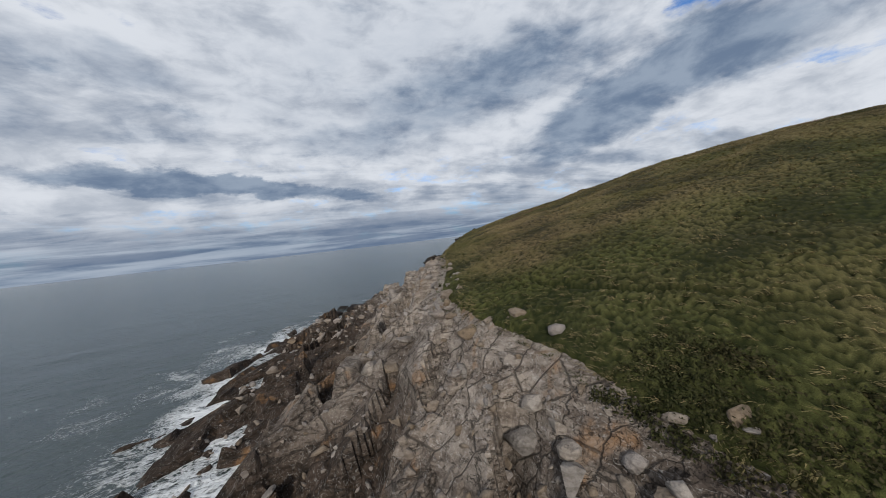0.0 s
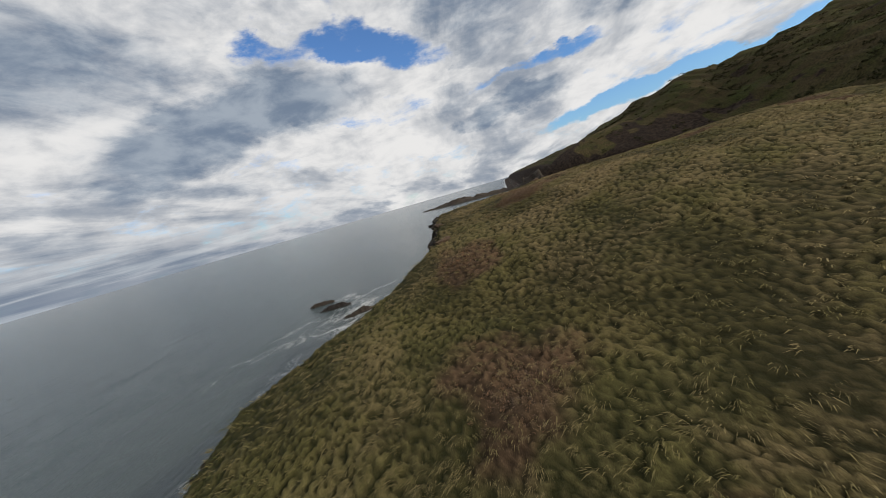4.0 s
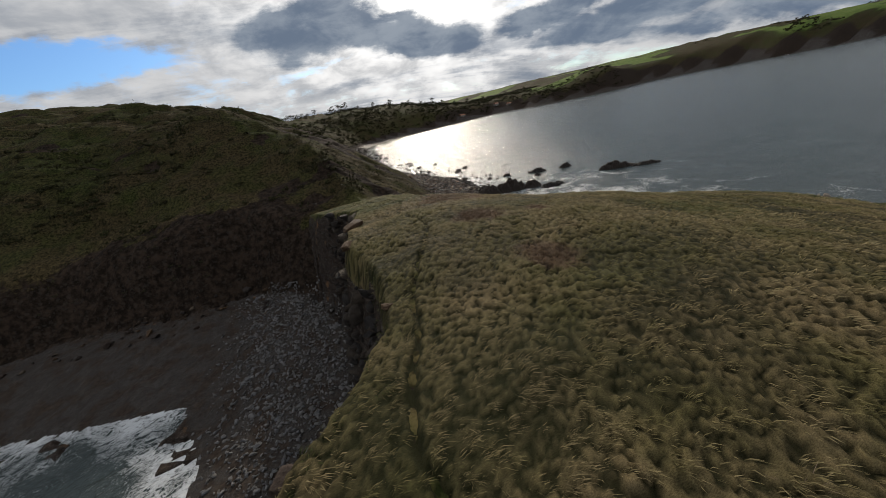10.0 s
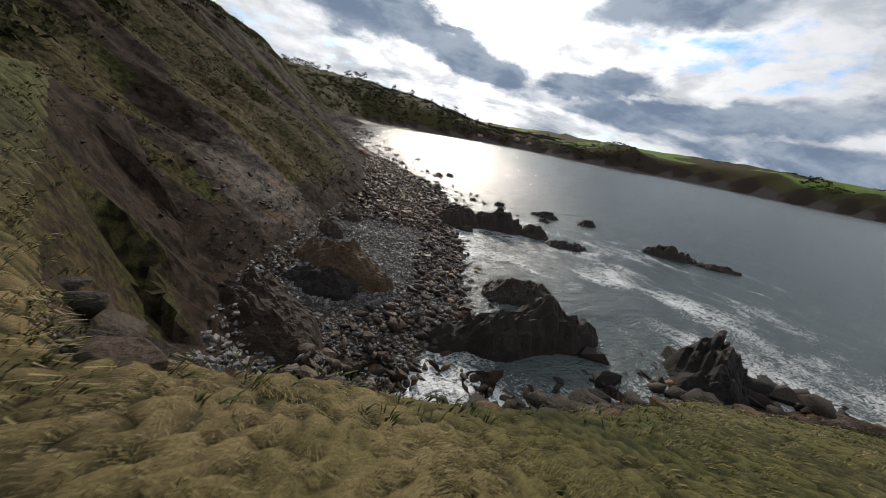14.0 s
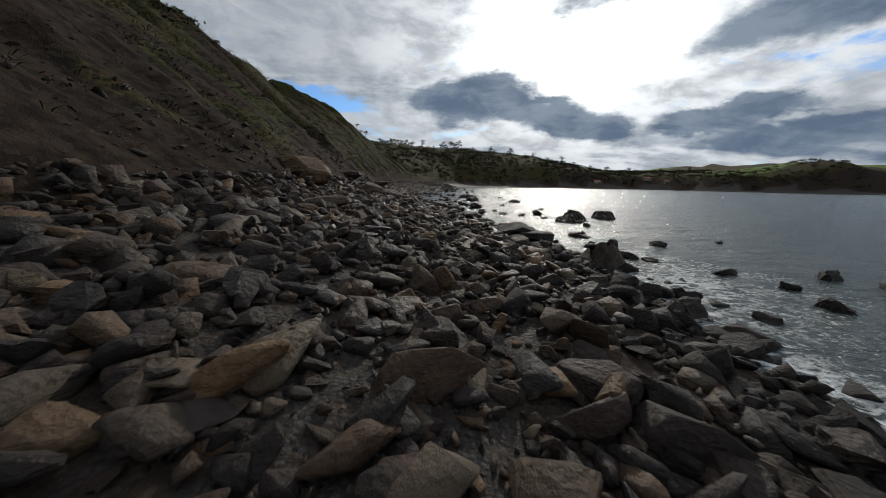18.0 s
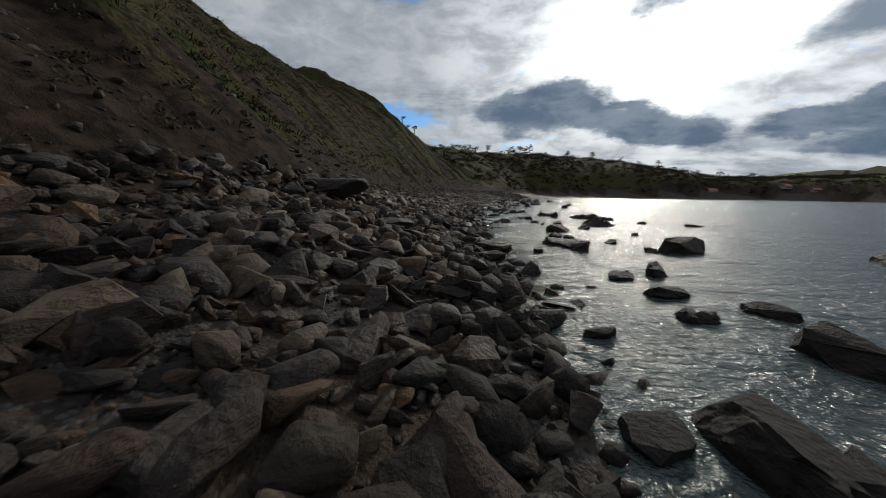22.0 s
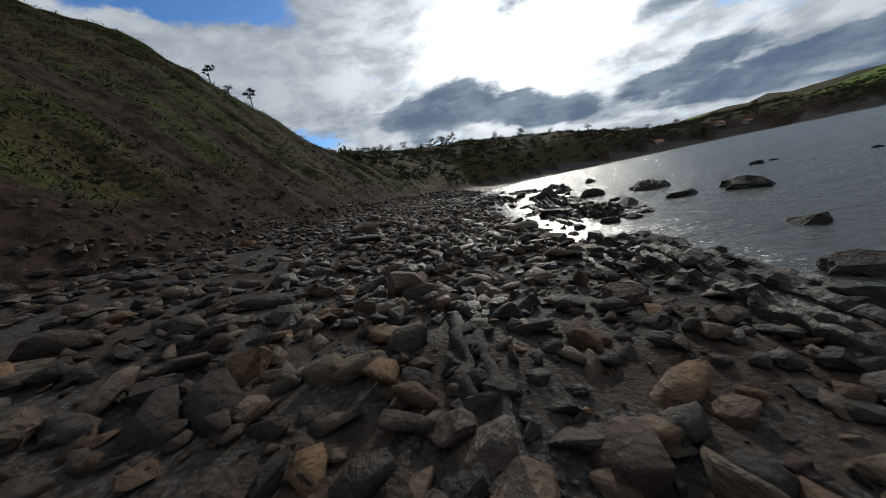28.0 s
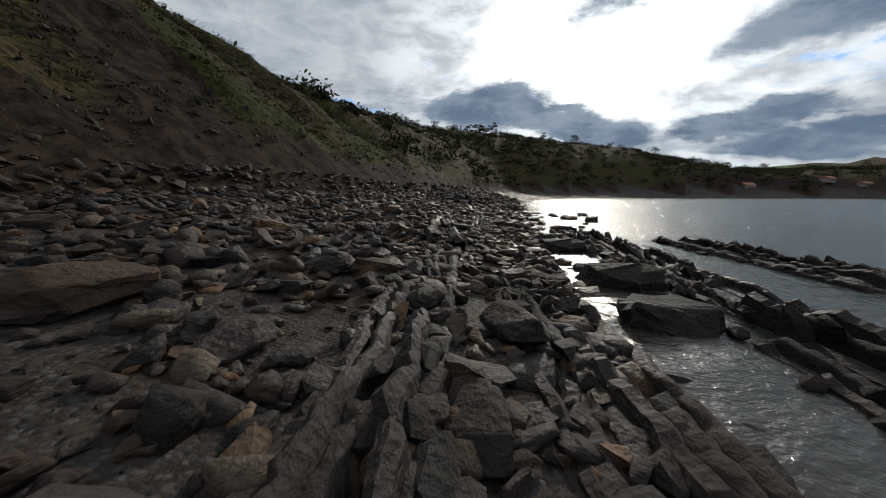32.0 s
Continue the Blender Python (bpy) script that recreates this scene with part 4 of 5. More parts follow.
# grey shingle under the headland's landward cliff, and in the small western cove
x, y, z = beach_places(rng, 9000, 33, 84, 14, 44, -0.7, 3.0)
keep = (inside(x, y, SHORE) < 5.5) | (y > 66)
s = sizes(rng, len(x), 0.3, 1.3, 2.2)
keep &= clear_of_way(x, y, z, s)
strewn("inlet_rubble", ROUGH, x[keep], y[keep], z[keep] + 0.15 * s[keep], s[keep], STONE_DRY, "dark brown rubble between the grey shingle and the water", "stones", rng)
x, y, z = beach_places(rng, 16000, 33, 66, 12, 36, 0.0, 1.0)
s = sizes(rng, len(x), 0.16, 0.55, 2.2)
strewn("grey_shingle", PEBBLES, x, y, z + 0.08 * s, s, STONE_GREY, "pale grey flat stones filling the small inlet", "stones", rng, 0.2)
x, y, z = beach_places(rng, 9000, -6, 46, -36, -5, 0.0, 1.0)
keep = (inside(x, y, TOP) < -3) & (rng.uniform(0, 1, len(x)) < step(x, -30, -20))
s = sizes(rng, len(x), 0.25, 0.8, 2.2)
strewn("cove_shingle", PEBBLES, x[keep], y[keep], z[keep] + 0.1 * s[keep], s[keep], STONE_GREY, "grey rounded stones on the sand of the cove", "stones", rng)
x, y = rng.uniform(-150, -20, 2600), rng.uniform(-20, 50, 2600)
foot = inside(x, y, FOOT)
keep = (foot < 1.5) & (foot > -5) & (inside(x, y, SHORE) > -3)
x, y = x[keep], y[keep]
s = sizes(rng, len(x), 0.5, 2.4, 2.2)
strewn("fallen_rocks", ROUGH, x, y, height_at(x, y) + 0.15 * s, s, STONE_DRY, "dark fallen rocks heaped under the cove's cliff", "stones", rng)

# dark wave-washed rocks at the foot of the headland
x, y = rng.uniform(-50, 74, 9000), rng.uniform(-62, 44, 9000)
shore, top = inside(x, y, SHORE), inside(x, y, TOP)
keep = (shore > -5) & (shore < 9) & (top < -4) & ~((y > 33) & (x < 30)) & ~((x < -12) & (y > 0)) & ~((x > 44) & (y > -36) & (y < 26))
x, y = x[keep], y[keep]
s = sizes(rng, len(x), 0.6, 3.4, 2.1)
z = height_at(x, y)
ok = clear_of_way(x, y, z, s)
strewn("shore_rocks", ROUGH, x[ok], y[ok], z[ok] + 0.1 * s[ok], s[ok], STONE_WET, "black wave-washed rocks round the foot of the headland", "rocks", rng, 0.5)
# broken pale rock on the seaward nose
x, y = rng.uniform(34, 70, 3000), rng.uniform(-34, 24, 3000)
shore, top = inside(x, y, SHORE), inside(x, y, TOP)
keep = (shore > 2.0) & (top < 0.8) & (rng.uniform(0, 1, len(x)) < 0.35 + 0.65 * step(fbm(x, y, 0.2, 311, 2), -0.05, 0.1)) & (x > 40 - 0.3 * y)
x, y = x[keep], y[keep]
s = sizes(rng, len(x), 0.25, 1.3, 2.3)
z = height_at(x, y)
ok = clear_of_way(x, y, z, s)
strewn("broken_rock", ROUGH, x[ok], y[ok], z[ok] + 0.08 * s[ok], s[ok], STONE_PALE, "pale grey broken rock over the seaward slope", "rocks", rng, 0.5)
# ledges and loose blocks on the headland's cliff faces
x, y = rng.uniform(-20, 48, 30000), rng.uniform(-44, 30, 30000)
top = inside(x, y, TOP)
z = height_at(x, y)
keep = (top < -0.6) & (top > -6) & (z > 2.5) & ~((x > 36) & (y > -24))
x, y, z = x[keep], y[keep], z[keep]
s = sizes(rng, len(x), 0.5, 2.0, 2.0)
strewn("cliff_blocks", ROUGH, x, y, z - 0.12 * s, s, STONE_CLIFF, "dark brown broken ledges of the headland's cliff", "rocks", rng, 0.4)
# scree on the slope over the beach
x, y = rng.uniform(-12, 32, 60000), rng.uniform(40, 300, 60000)
foot = inside(x, y, FOOT)
keep = (foot > -2) & (foot < 20) & (rng.uniform(0, 1, len(x)) < np.exp(-np.maximum(foot, 0) / 9) * step(fbm(x, y, 0.08, 321, 3), -0.12, 0.08))
x, y = x[keep], y[keep]
s = sizes(rng, len(x), 0.12, 0.7, 2.5)
strewn("scree", PEBBLES, x, y, height_at(x, y) + 0.05 * s, s, SCREE, "rust-brown scree fallen from the slope", "scree", rng)


def boulder_mesh(k, mat, tag):
    verts, faces = BOULDERS[k]
    me = raw_mesh(tag, verts, faces)
    me.materials.append(mat)
    return me


def single_rocks(name, places, mat, label, category, group):
    """Rocks that can be counted, each an object of its own; alike ones share a mesh."""
    meshes = [boulder_mesh(k, mat, name) for k in range(0 if name != "sea_rock" else len(BOULDERS) - 8, len(BOULDERS))]
    for k, (x, y, z, size, flat, spin) in enumerate(places):
        ob = new(name, meshes[k % len(meshes)])
        ob.matrix_world = Matrix.LocRotScale((x, y, z), Euler((0.16 * math.sin(3 * spin), 0.16 * math.cos(5 * spin), spin)), (size, size, size * flat))
        tagged(ob, label, category, group)


x, y, z = beach_places(rng, 900, 64, 300, 10, 50, -0.6, 5.0)
s = sizes(rng, len(x), 0.7, 1.35, 2.2)
ok = clear_of_way(x, y, z, s)
keep = np.where(ok)[0][:280]
single_rocks("boulder", [(x[k], y[k], z[k] + 0.14 * s[k], s[k], rng.uniform(0.75, 1.1), rng.uniform(0, 6.28)) for k in keep], STONE_DRY, "big angular dark brown boulder on the stony beach", "boulder", "boulders along the beach")
shapes = []
for verts, faces in STONES:
    me = raw_mesh("stone", verts, faces, None, len(shapes) % 4 != 0)
    me.materials.append(STONE_DRY)
    shapes.append(me)
for x, y, z, s in SINGLES:
    for k in range(len(x)):
        ob = new("stone", shapes[k % len(shapes)])
        ob.matrix_world = Matrix.LocRotScale((x[k], y[k], z[k] + 0.14 * s[k]), Euler((rng.normal(0, 0.25), rng.normal(0, 0.25), rng.uniform(0, 6.28))), (s[k], s[k], s[k]))
        tagged(ob, "angular dark brown stone among the beach rubble", "stone", "stones in the middle of the beach")
# rocks standing in the bay beside the beach
out = []
for k in range(900):
    y0 = rng.uniform(66, 300)
    x0 = np.interp(y0, [66, 80, 92, 106, 116, 126, 150, 185, 200, 240, 266, 300], [37, 41.5, 44.3, 47.5, 43, 40, 37.6, 34, 33.5, 37.5, 38.5, 45]) + rng.exponential(4.2) + 0.3
    if abs(x0 - 40) < 30 and (len(out) < 190):
        size = sizes(rng, 1, 0.6, 2.6, 2.0)[0]
        if clear_of_way(np.array([x0]), np.array([y0]), np.array([0.1]), np.array([size]))[0]:
            out.append((x0, y0, 0.02 * size, size, rng.uniform(0.8, 1.35), rng.uniform(0, 6.28)))
single_rocks("sea_rock", out, STONE_WET, "wet black rock standing in the shallow water", "rock", "rocks in the shallows")
# large skerries: middle, length, breadth, height, heading


def outcrop_mesh(name, long, wide, high, seed, mat, cell, sink=0.6):
    """Rugged bedrock that rises out of water or sand, with tilted beds along its length."""
    nu, nv = max(12, int(1.3 * long / cell)), max(10, int(1.3 * wide / cell))
    u, v = np.meshgrid(np.linspace(-1.3, 1.3, nu), np.linspace(-1.3, 1.3, nv))
    px, py = u * long / 2, v * wide / 2
    o = seed * 37.7
    ragged = fbm(px + o, py, 2.2 / wide, 700 + seed, 4) * 1.1
    body = np.clip(1.0 - np.maximum(np.abs(u) ** 2.6 + np.abs(v) ** 2.2, 0) + ragged, -0.3, 1.4)
    beds = (v * wide * 0.5 + 0.5 * fbm(px + o, py, 0.3, 710 + seed, 3)) / max(0.35, 0.16 * wide)
    saw = beds - np.floor(beds)
    lump = facets(px * 0.6 + o, py, 2.6 / wide, 720 + seed) + 0.5 * facets(px * 0.5 + o, py, 7.0 / wide, 730 + seed)
    z = high * body * (0.72 + 0.3 * lump + 0.13 * (saw - 0.5)) + np.minimum(body, 0) * 2 * sink
    z = z + (0.2 * facets(px + o, py, 1.5, 750 + seed) + 0.14 * facets(px + o, py, 2.8, 740 + seed)) * (body > 0)
    z = np.where((np.abs(u) > 1.25) | (np.abs(v) > 1.25), -sink, z)
    verts = np.stack([px.ravel(), py.ravel(), z.ravel()], 1)
    k = (np.arange(nv - 1)[:, None] * nu + np.arange(nu - 1)).ravel()
    quads = np.stack([k, k + 1, k + nu + 1, k + nu], 1)
    keep = z.ravel()[quads].max(1) > -0.95 * sink
    me = raw_mesh(name, verts, quads[keep])
    me.materials.append(mat)
    return me


def skerry(x, y, long, wide, high, heading, seed, mat, label):
    ob = new("skerry", outcrop_mesh("skerry", long * 0.95, wide * 1.15, high * 1.25, seed, mat, max(0.16, long / 60)))
    ob.matrix_world = Matrix.LocRotScale((x, y, 0.0), Euler((0, 0, radians(heading))), (1, 1, 1))
    tagged(ob, label, "skerry", "skerries")


INLET_SKERRIES = [(40, 71, 8, 5, 2.6, -10, 1), (47, 69.5, 12, 4.5, 3.0, -15, 2), (53, 67, 6, 4, 1.8, -20, 3), (37.6, 46.6, 9, 4.6, 1.7, -8, 4), (56.5, 62, 8, 3, 1.0, -10, 5), (66, 81, 7, 2.5, 1.1, -30, 6), (63, 77, 3, 2, 0.7, 0, 16), (75, 77, 6, 2.5, 1.0, 10, 7), (80, 60, 11, 3.6, 1.6, -25, 8), (86, 55, 9, 2.5, 0.9, -30, 9), (33, 39.5, 16, 4.5, 3.4, -4, 10), (48, 33, 12, 5, 3.0, 25, 11)]
BAY_SKERRIES = [(54.5, 151.5, 4, 2, 0.6, 70, 12), (47.5, 177, 5.5, 1.6, 0.5, -35, 13), (46, 168, 3.5, 2, 0.8, 20, 14), (43, 246, 4.5, 2.4, 1.0, 80, 15), (47.6, 252, 5, 2, 0.8, 75, 17), (52, 265, 6, 2, 0.7, 80, 18), (48, 236, 5, 2.2, 0.7, 70, 19), (52, 118, 6, 2.4, 0.9, 60, 20), (57, 121, 4, 2, 0.9, 80, 21)]
COVE_SKERRIES = [(-44.3, -71, 9, 2.2, 1.0, 102, 22), (-35.4, -60, 7.5, 2.0, 0.9, 121, 23), (-34, -55, 8.5, 1.7, 0.8, 137, 24), (-51, -79, 8, 2.2, 0.9, 105, 25), (-27, -53, 7, 2.5, 1.1, 130, 26), (-81.5, -3, 3.4, 2.2, 0.5, 10, 27), (-70, 12, 2, 1.5, 0.5, 10, 28), (-62, 20, 2.4, 1.6, 0.5, 40, 29)]
for sx, sy, long, wide, high, heading, seed in INLET_SKERRIES + BAY_SKERRIES + COVE_SKERRIES:
    skerry(sx, sy, long, wide, high, heading, seed, STONE_WET, "long jagged black skerry washed by white surf")


def bed_mesh(long, thick, high, seed, mat):
    """One upright bed of rock, broken along its ragged top, leaning a little."""
    n = max(6, int(long / 0.13))
    u = np.linspace(-long / 2, long / 2, n)
    o = seed * 13.7
    top = high * (0.75 + 0.9 * fbm(u + o, 0 * u, 0.45, 800, 3) + 0.3 * facets(u + o, 0 * u, 1.1, 801) + 0.25 * facets(u + o, 0 * u, 3.6, 803) + 0.25 * fbm(u + o, 0 * u, 5.0, 807, 2))
    top = np.where(fbm(u + o, 0 * u, 0.3, 802, 2) < -0.17, 0.1 * top, top)
    top *= np.clip((long / 2 - np.abs(u)) / 0.5, 0, 1)
    sway = 0.1 * fbm(u + o, 0 * u, 4.0, 808, 2) + 0.2 * fbm(u + o, 0 * u, 0.35, 804, 3) + 0.05 * facets(u + o, 0 * u, 2.4, 806)
    half = thick * (0.5 + 0.35 * fbm(u + o, 0 * u, 0.9, 805, 3))
    lean = 0.35 * np.maximum(top, 0)
    lines = [(sway - half, -0.6 + 0 * u), (sway - half * 1.05 + lean * 0.7, top * 0.7), (sway - half * 0.5 + lean, top), (sway + half * 0.6 + lean, top * 0.94 - 0.04), (sway + half * 1.1 + lean * 0.5, top * 0.5), (sway + half * 1.2, -0.6 + 0 * u)]
    verts = np.concatenate([np.stack([u, v, w], 1) for v, w in lines])
    k = (np.arange(len(lines) - 1)[:, None] * n + np.arange(n - 1)).ravel()
    me = raw_mesh("bed", verts, np.stack([k, k + 1, k + n + 1, k + n], 1), None, seed % 3 != 0)
    me.materials.append(mat)
    return me


def rock_ledge(points, wide, high, seed):
    """A rib of tilted beds that runs along the shore: each bed and each broken slab upon it is a part."""
    rnd = random.Random(seed)
    base = new("rock_ledge")
    first = Vector((*points[0], 0.0))
    base.location = first
    meshes = []
    for k in range(6):
        verts, faces = SLABS[(k + seed) % len(SLABS)]
        me = raw_mesh("slab", verts * np.array([1.0, 1.0, 1.5]), faces)
        me.materials.append(STONE_WET)
        meshes.append(me)
    for leg, ((ax, ay), (bx, by)) in enumerate(zip(points, points[1:])):
        run = math.hypot(bx - ax, by - ay)
        head = math.atan2(by - ay, bx - ax)
        floor = max(0.0, float(height_at((ax + bx) / 2, (ay + by) / 2)[0])) * 0.9
        count = max(2, round(wide / 0.34))
        for b in range(count):
            side = ((b + 0.5) / count - 0.5) * wide + rnd.uniform(-0.08, 0.08)
            tall = high * (1.05 - 0.75 * abs(2 * side / wide) ** 2) * rnd.uniform(0.45, 1.1)
            length = (run + 0.8) * rnd.uniform(0.45, 1.0)
            slide = rnd.uniform(-0.5, 0.5) * (run + 0.8 - length)
            bed = new("bed", bed_mesh(length, rnd.uniform(0.16, 0.36), tall, seed * 31 + leg * 7 + b, LEDGE_ROCK))
            bed.parent = base
            at = Vector(((ax + bx) / 2 - math.sin(head) * side + math.cos(head) * slide, (ay + by) / 2 + math.cos(head) * side + math.sin(head) * slide, floor))
            bed.matrix_basis = Matrix.LocRotScale(at - first, Euler((rnd.uniform(-0.15, 0.15), 0, head + rnd.uniform(-0.05, 0.05))), (1, 1, 1))
        k = 0.0
        while k < run:
            long = rnd.uniform(0.35, 0.9)
            side = rnd.uniform(-0.55, 0.55) * wide
            px, py = ax + (bx - ax) * k / run - math.sin(head) * side, ay + (by - ay) * k / run + math.cos(head) * side
            lift = floor + high * (1 - min(1, abs(2 * side / wide)) ** 2) * rnd.uniform(0.1, 0.45)
            ob = new("slab", rnd.choice(meshes))
            ob.parent = base
            ob.matrix_basis = Matrix.LocRotScale(Vector((px, py, lift)) - first, Euler((radians(rnd.uniform(6, 50)), rnd.uniform(-0.15, 0.15), head + rnd.uniform(-0.3, 0.3))), (long, rnd.uniform(0.3, 0.7), rnd.uniform(0.4, 0.8)))
            k += 0.45
    tagged(base, "dark rib of upright tilted rock beds along the waterline", "rock ledge", "rock ledges on the beach")


rock_ledge([(36.4, 245), (37.3, 258), (37.7, 269)], 2.1, 0.75, 3)
rock_ledge([(40.8, 252), (42.6, 266), (44.4, 283)], 3.0, 0.8, 4)
rock_ledge([(49, 264), (48.5, 278)], 2.4, 0.7, 5)
rock_ledge([(36.6, 276), (38.8, 292)], 1.1, 0.5, 6)
rock_ledge([(38.6, 226), (40.4, 236), (42.4, 244)], 4.6, 0.6, 7)
rock_ledge([(35.4, 196), (36.5, 206)], 2.5, 0.6, 8)
rock_ledge([(29.3, 221), (29.7, 230)], 0.8, 0.5, 9)
rock_ledge([(30.4, 221), (31.0, 231)], 0.7, 0.45, 10)
rock_ledge([(34.2, 258), (34.8, 272), (35.0, 292)], 1.6, 0.6, 11)
rock_ledge([(33.4, 146), (33.6, 154)], 1.2, 0.4, 12)
rock_ledge([(29.0, 211), (29.3, 217)], 0.7, 0.35, 13)
rock_ledge([(33.8, 212), (35.6, 222)], 3.0, 0.65, 14)
# rock of the cove's far point and the low isle behind it
COVE_POINT = [(-152, -2, 46, 24, 15, 35, 41), (-166, -16, 40, 20, 9, 50, 42), (-140, -22, 26, 12, 4, 60, 43), (-150, -34, 22, 9, 2.5, 45, 44), (-128, 16, 34, 16, 7, -25, 45), (-106, 34, 30, 12, 4, -15, 46), (-84, 46, 26, 10, 3, -8, 47), (-500, -80, 150, 34, 9, 60, 48), (-470, -20, 90, 26, 7, 75, 49)]
for cx, cy, long, wide, high, heading, seed in COVE_POINT:
    ob = new("rock_outcrop", outcrop_mesh("rock_outcrop", long, wide, high, seed, STONE_TAN, long / 90, 3.0))
    ob.matrix_world = Matrix.LocRotScale((cx, cy, max(0.0, float(height_at(cx, cy)[0]) * 0.55)), Euler((0, 0, radians(heading))), (1, 1, 1))
    tagged(ob, "tan bedded rock outcrop at the point of the cove", "rock outcrop", "outcrops of the cove")
# dark crags that stand out of the slope over the inlet
CRAGS = [(18.0, 48.8, 10.5, 4.8, 3.1, -30, 51), (16.2, 45.8, 8.0, 4.0, 1.5, -25, 57), (12.5, 41.5, 12, 6, 2.6, -55, 53), (17.5, 55.5, 4, 3, 1.3, -40, 54), (20, 62, 5, 3, 1.0, -60, 55)]
for cx, cy, long, wide, high, heading, seed in CRAGS:
    ob = new("crag", outcrop_mesh("crag", long, wide, high, seed, CRAG_ROCK if seed in (51, 53) else STONE_CLIFF, 0.16, 2.0))
    ob.matrix_world = Matrix.LocRotScale((cx, cy, float(height_at(cx, cy)[0]) - 0.3), Euler((0, 0, radians(heading))), (1, 1, 1))
    tagged(ob, "dark jagged crag standing out of the slope's foot", "crag", "crags along the slope")

# great single blocks: place, size, flatness, spin
RED_BLOCKS = [(27.4, 110.6, 4.4, 0.9, 0.9), (26.2, 113.5, 3.4, 0.8, 0.4)]
NEAR_BLOCKS = [(31.2, 102.8, 2.6, 0.45, 0.4), (34.6, 121.4, 2.2, 0.65, 0.1), (33.4, 115.4, 2.4, 0.6, 1.9), (41.4, 118.3, 2.4, 0.5, 0.2), (38.6, 115.2, 2.2, 0.5, 2.4), (42.8, 105.6, 3.0, 0.7, 2.5), (43.9, 104.3, 2.8, 0.65, 2.2), (42.3, 102.6, 2.0, 0.6, 0.8)]
MIDDLE_BLOCKS = [(29.6, 126.0, 3.4, 0.75, 0.2), (26.4, 152.6, 4.2, 0.55, 0.3), (31.2, 149.4, 1.9, 0.5, 0.7), (35.9, 151.8, 2.4, 0.5, 2.1), (33.9, 152.0, 1.6, 0.8, 1.2), (50.3, 124.0, 1.8, 0.7, 1.0), (32.6, 126.2, 2.6, 0.7, 0.3), (31.2, 128.6, 2.4, 0.6, 0.9), (33.8, 127.2, 1.6, 0.9, 2.0), (38.6, 129.0, 2.4, 0.8, 0.5), (40.4, 130.2, 2.6, 0.75, 1.4), (40.4, 128.0, 2.2, 0.6, 2.6), (36.9, 126.6, 1.4, 0.7, 1.0), (25.6, 132.2, 3.4, 0.6, 0.3)]
LEDGE_BLOCKS = [(24.5, 233.6, 2.3, 0.75, 0.5), (25.4, 227.6, 2.6, 0.35, 0.4), (28.4, 225.6, 1.5, 0.55, 0.9), (32.0, 226.0, 1.0, 0.7, 0.3), (34.3, 227.2, 1.7, 0.7, 0.6), (34.6, 261.3, 1.2, 0.6, 0.4), (35.5, 261.4, 1.1, 0.7, 1.4), (36.4, 264.2, 1.5, 0.85, 2.0), (29.4, 263.2, 2.4, 0.5, 0.2), (32.2, 262.4, 1.3, 0.5, 1.1), (25.5, 203.4, 2.0, 0.8, 0.7), (29.8, 202.8, 1.5, 0.9, 1.9), (24.6, 200.4, 1.6, 0.5, 0.2)]
for k, (bx, by, size, flat, spin) in enumerate(RED_BLOCKS + NEAR_BLOCKS + MIDDLE_BLOCKS + LEDGE_BLOCKS):
    size *= 0.85
    ob = new("rock_block", raw_mesh("rock_block", *boulder_shape(300 + k, 0.75, 3, 0.05)))
    ob.data.materials.append(STONE_WET if bx > 40 else STONE_RUST if k < 2 else STONE_DRY)
    ground_z = max(0.0, float(height_at(bx, by)[0]))
    ob.matrix_world = Matrix.LocRotScale((bx, by, ground_z + 0.24 * size * flat), Euler((0.1 * math.sin(k), 0.1 * math.cos(2 * k), spin)), (size, size, size * flat))
    tagged(ob, "huge dark bedded block fallen on the beach", "boulder", "great fallen blocks")

# boulders on and under the rim of the headland
RIM = [(51.5, 8, 1.5), (49.5, 9.5, 1.3), (51, 12.5, 1.4), (52, 5, 1.1), (50.6, 3, 1.4), (53, 13, 1.3), (51.2, 14.5, 1.2), (52, 16, 1.8), (50.6, 17.5, 1.5), (50.4, 19, 1.4), (52, -2, 1.2), (54, 9, 1.0), (55, 4, 1.6), (51, -6, 1.4), (48, -1.5, 0.9), (49.5, 0.5, 0.8), (49.6, 20.5, 1.6), (47.5, 22.5, 1.5)]
single_rocks("rim_boulder", [(a, b, float(height_at(a, b)[0]) + 0.1 * c, 0.75 * c, 0.95, 1.7 * k) for k, (a, b, c) in enumerate(RIM)], STONE_PALE, "pale grey broken boulder below the grassy rim", "boulder", "boulders below the rim")
EDGE = [(14.2, 25.2, 1.5), (20.2, 25.4, 1.0), (-11.4, -8.9, 1.5), (-6.2, 12.6, 2.4), (-5.6, -22.6, 0.95), (9.5, -27.9, 1.6), (3.5, -29.0, 1.4), (-14.4, -17.2, 1.4), (25, 25.6, 1.1), (29, 26.4, 1.2), (-7.4, 5.2, 1.6), (-6.9, -3.6, 1.0), (36, 26.4, 1.8), (39, 25.6, 1.5)]
single_rocks("edge_rock", [(a, b, float(height_at(a, b)[0]) + 0.1 * c, 0.7 * c, 0.8, 2.3 * k) for k, (a, b, c) in enumerate(EDGE)], STONE_RUST, "ochre rock breaking out of the turf at the cliff edge", "rock", "rocks at the cliff edge")

# ---- what grows ----


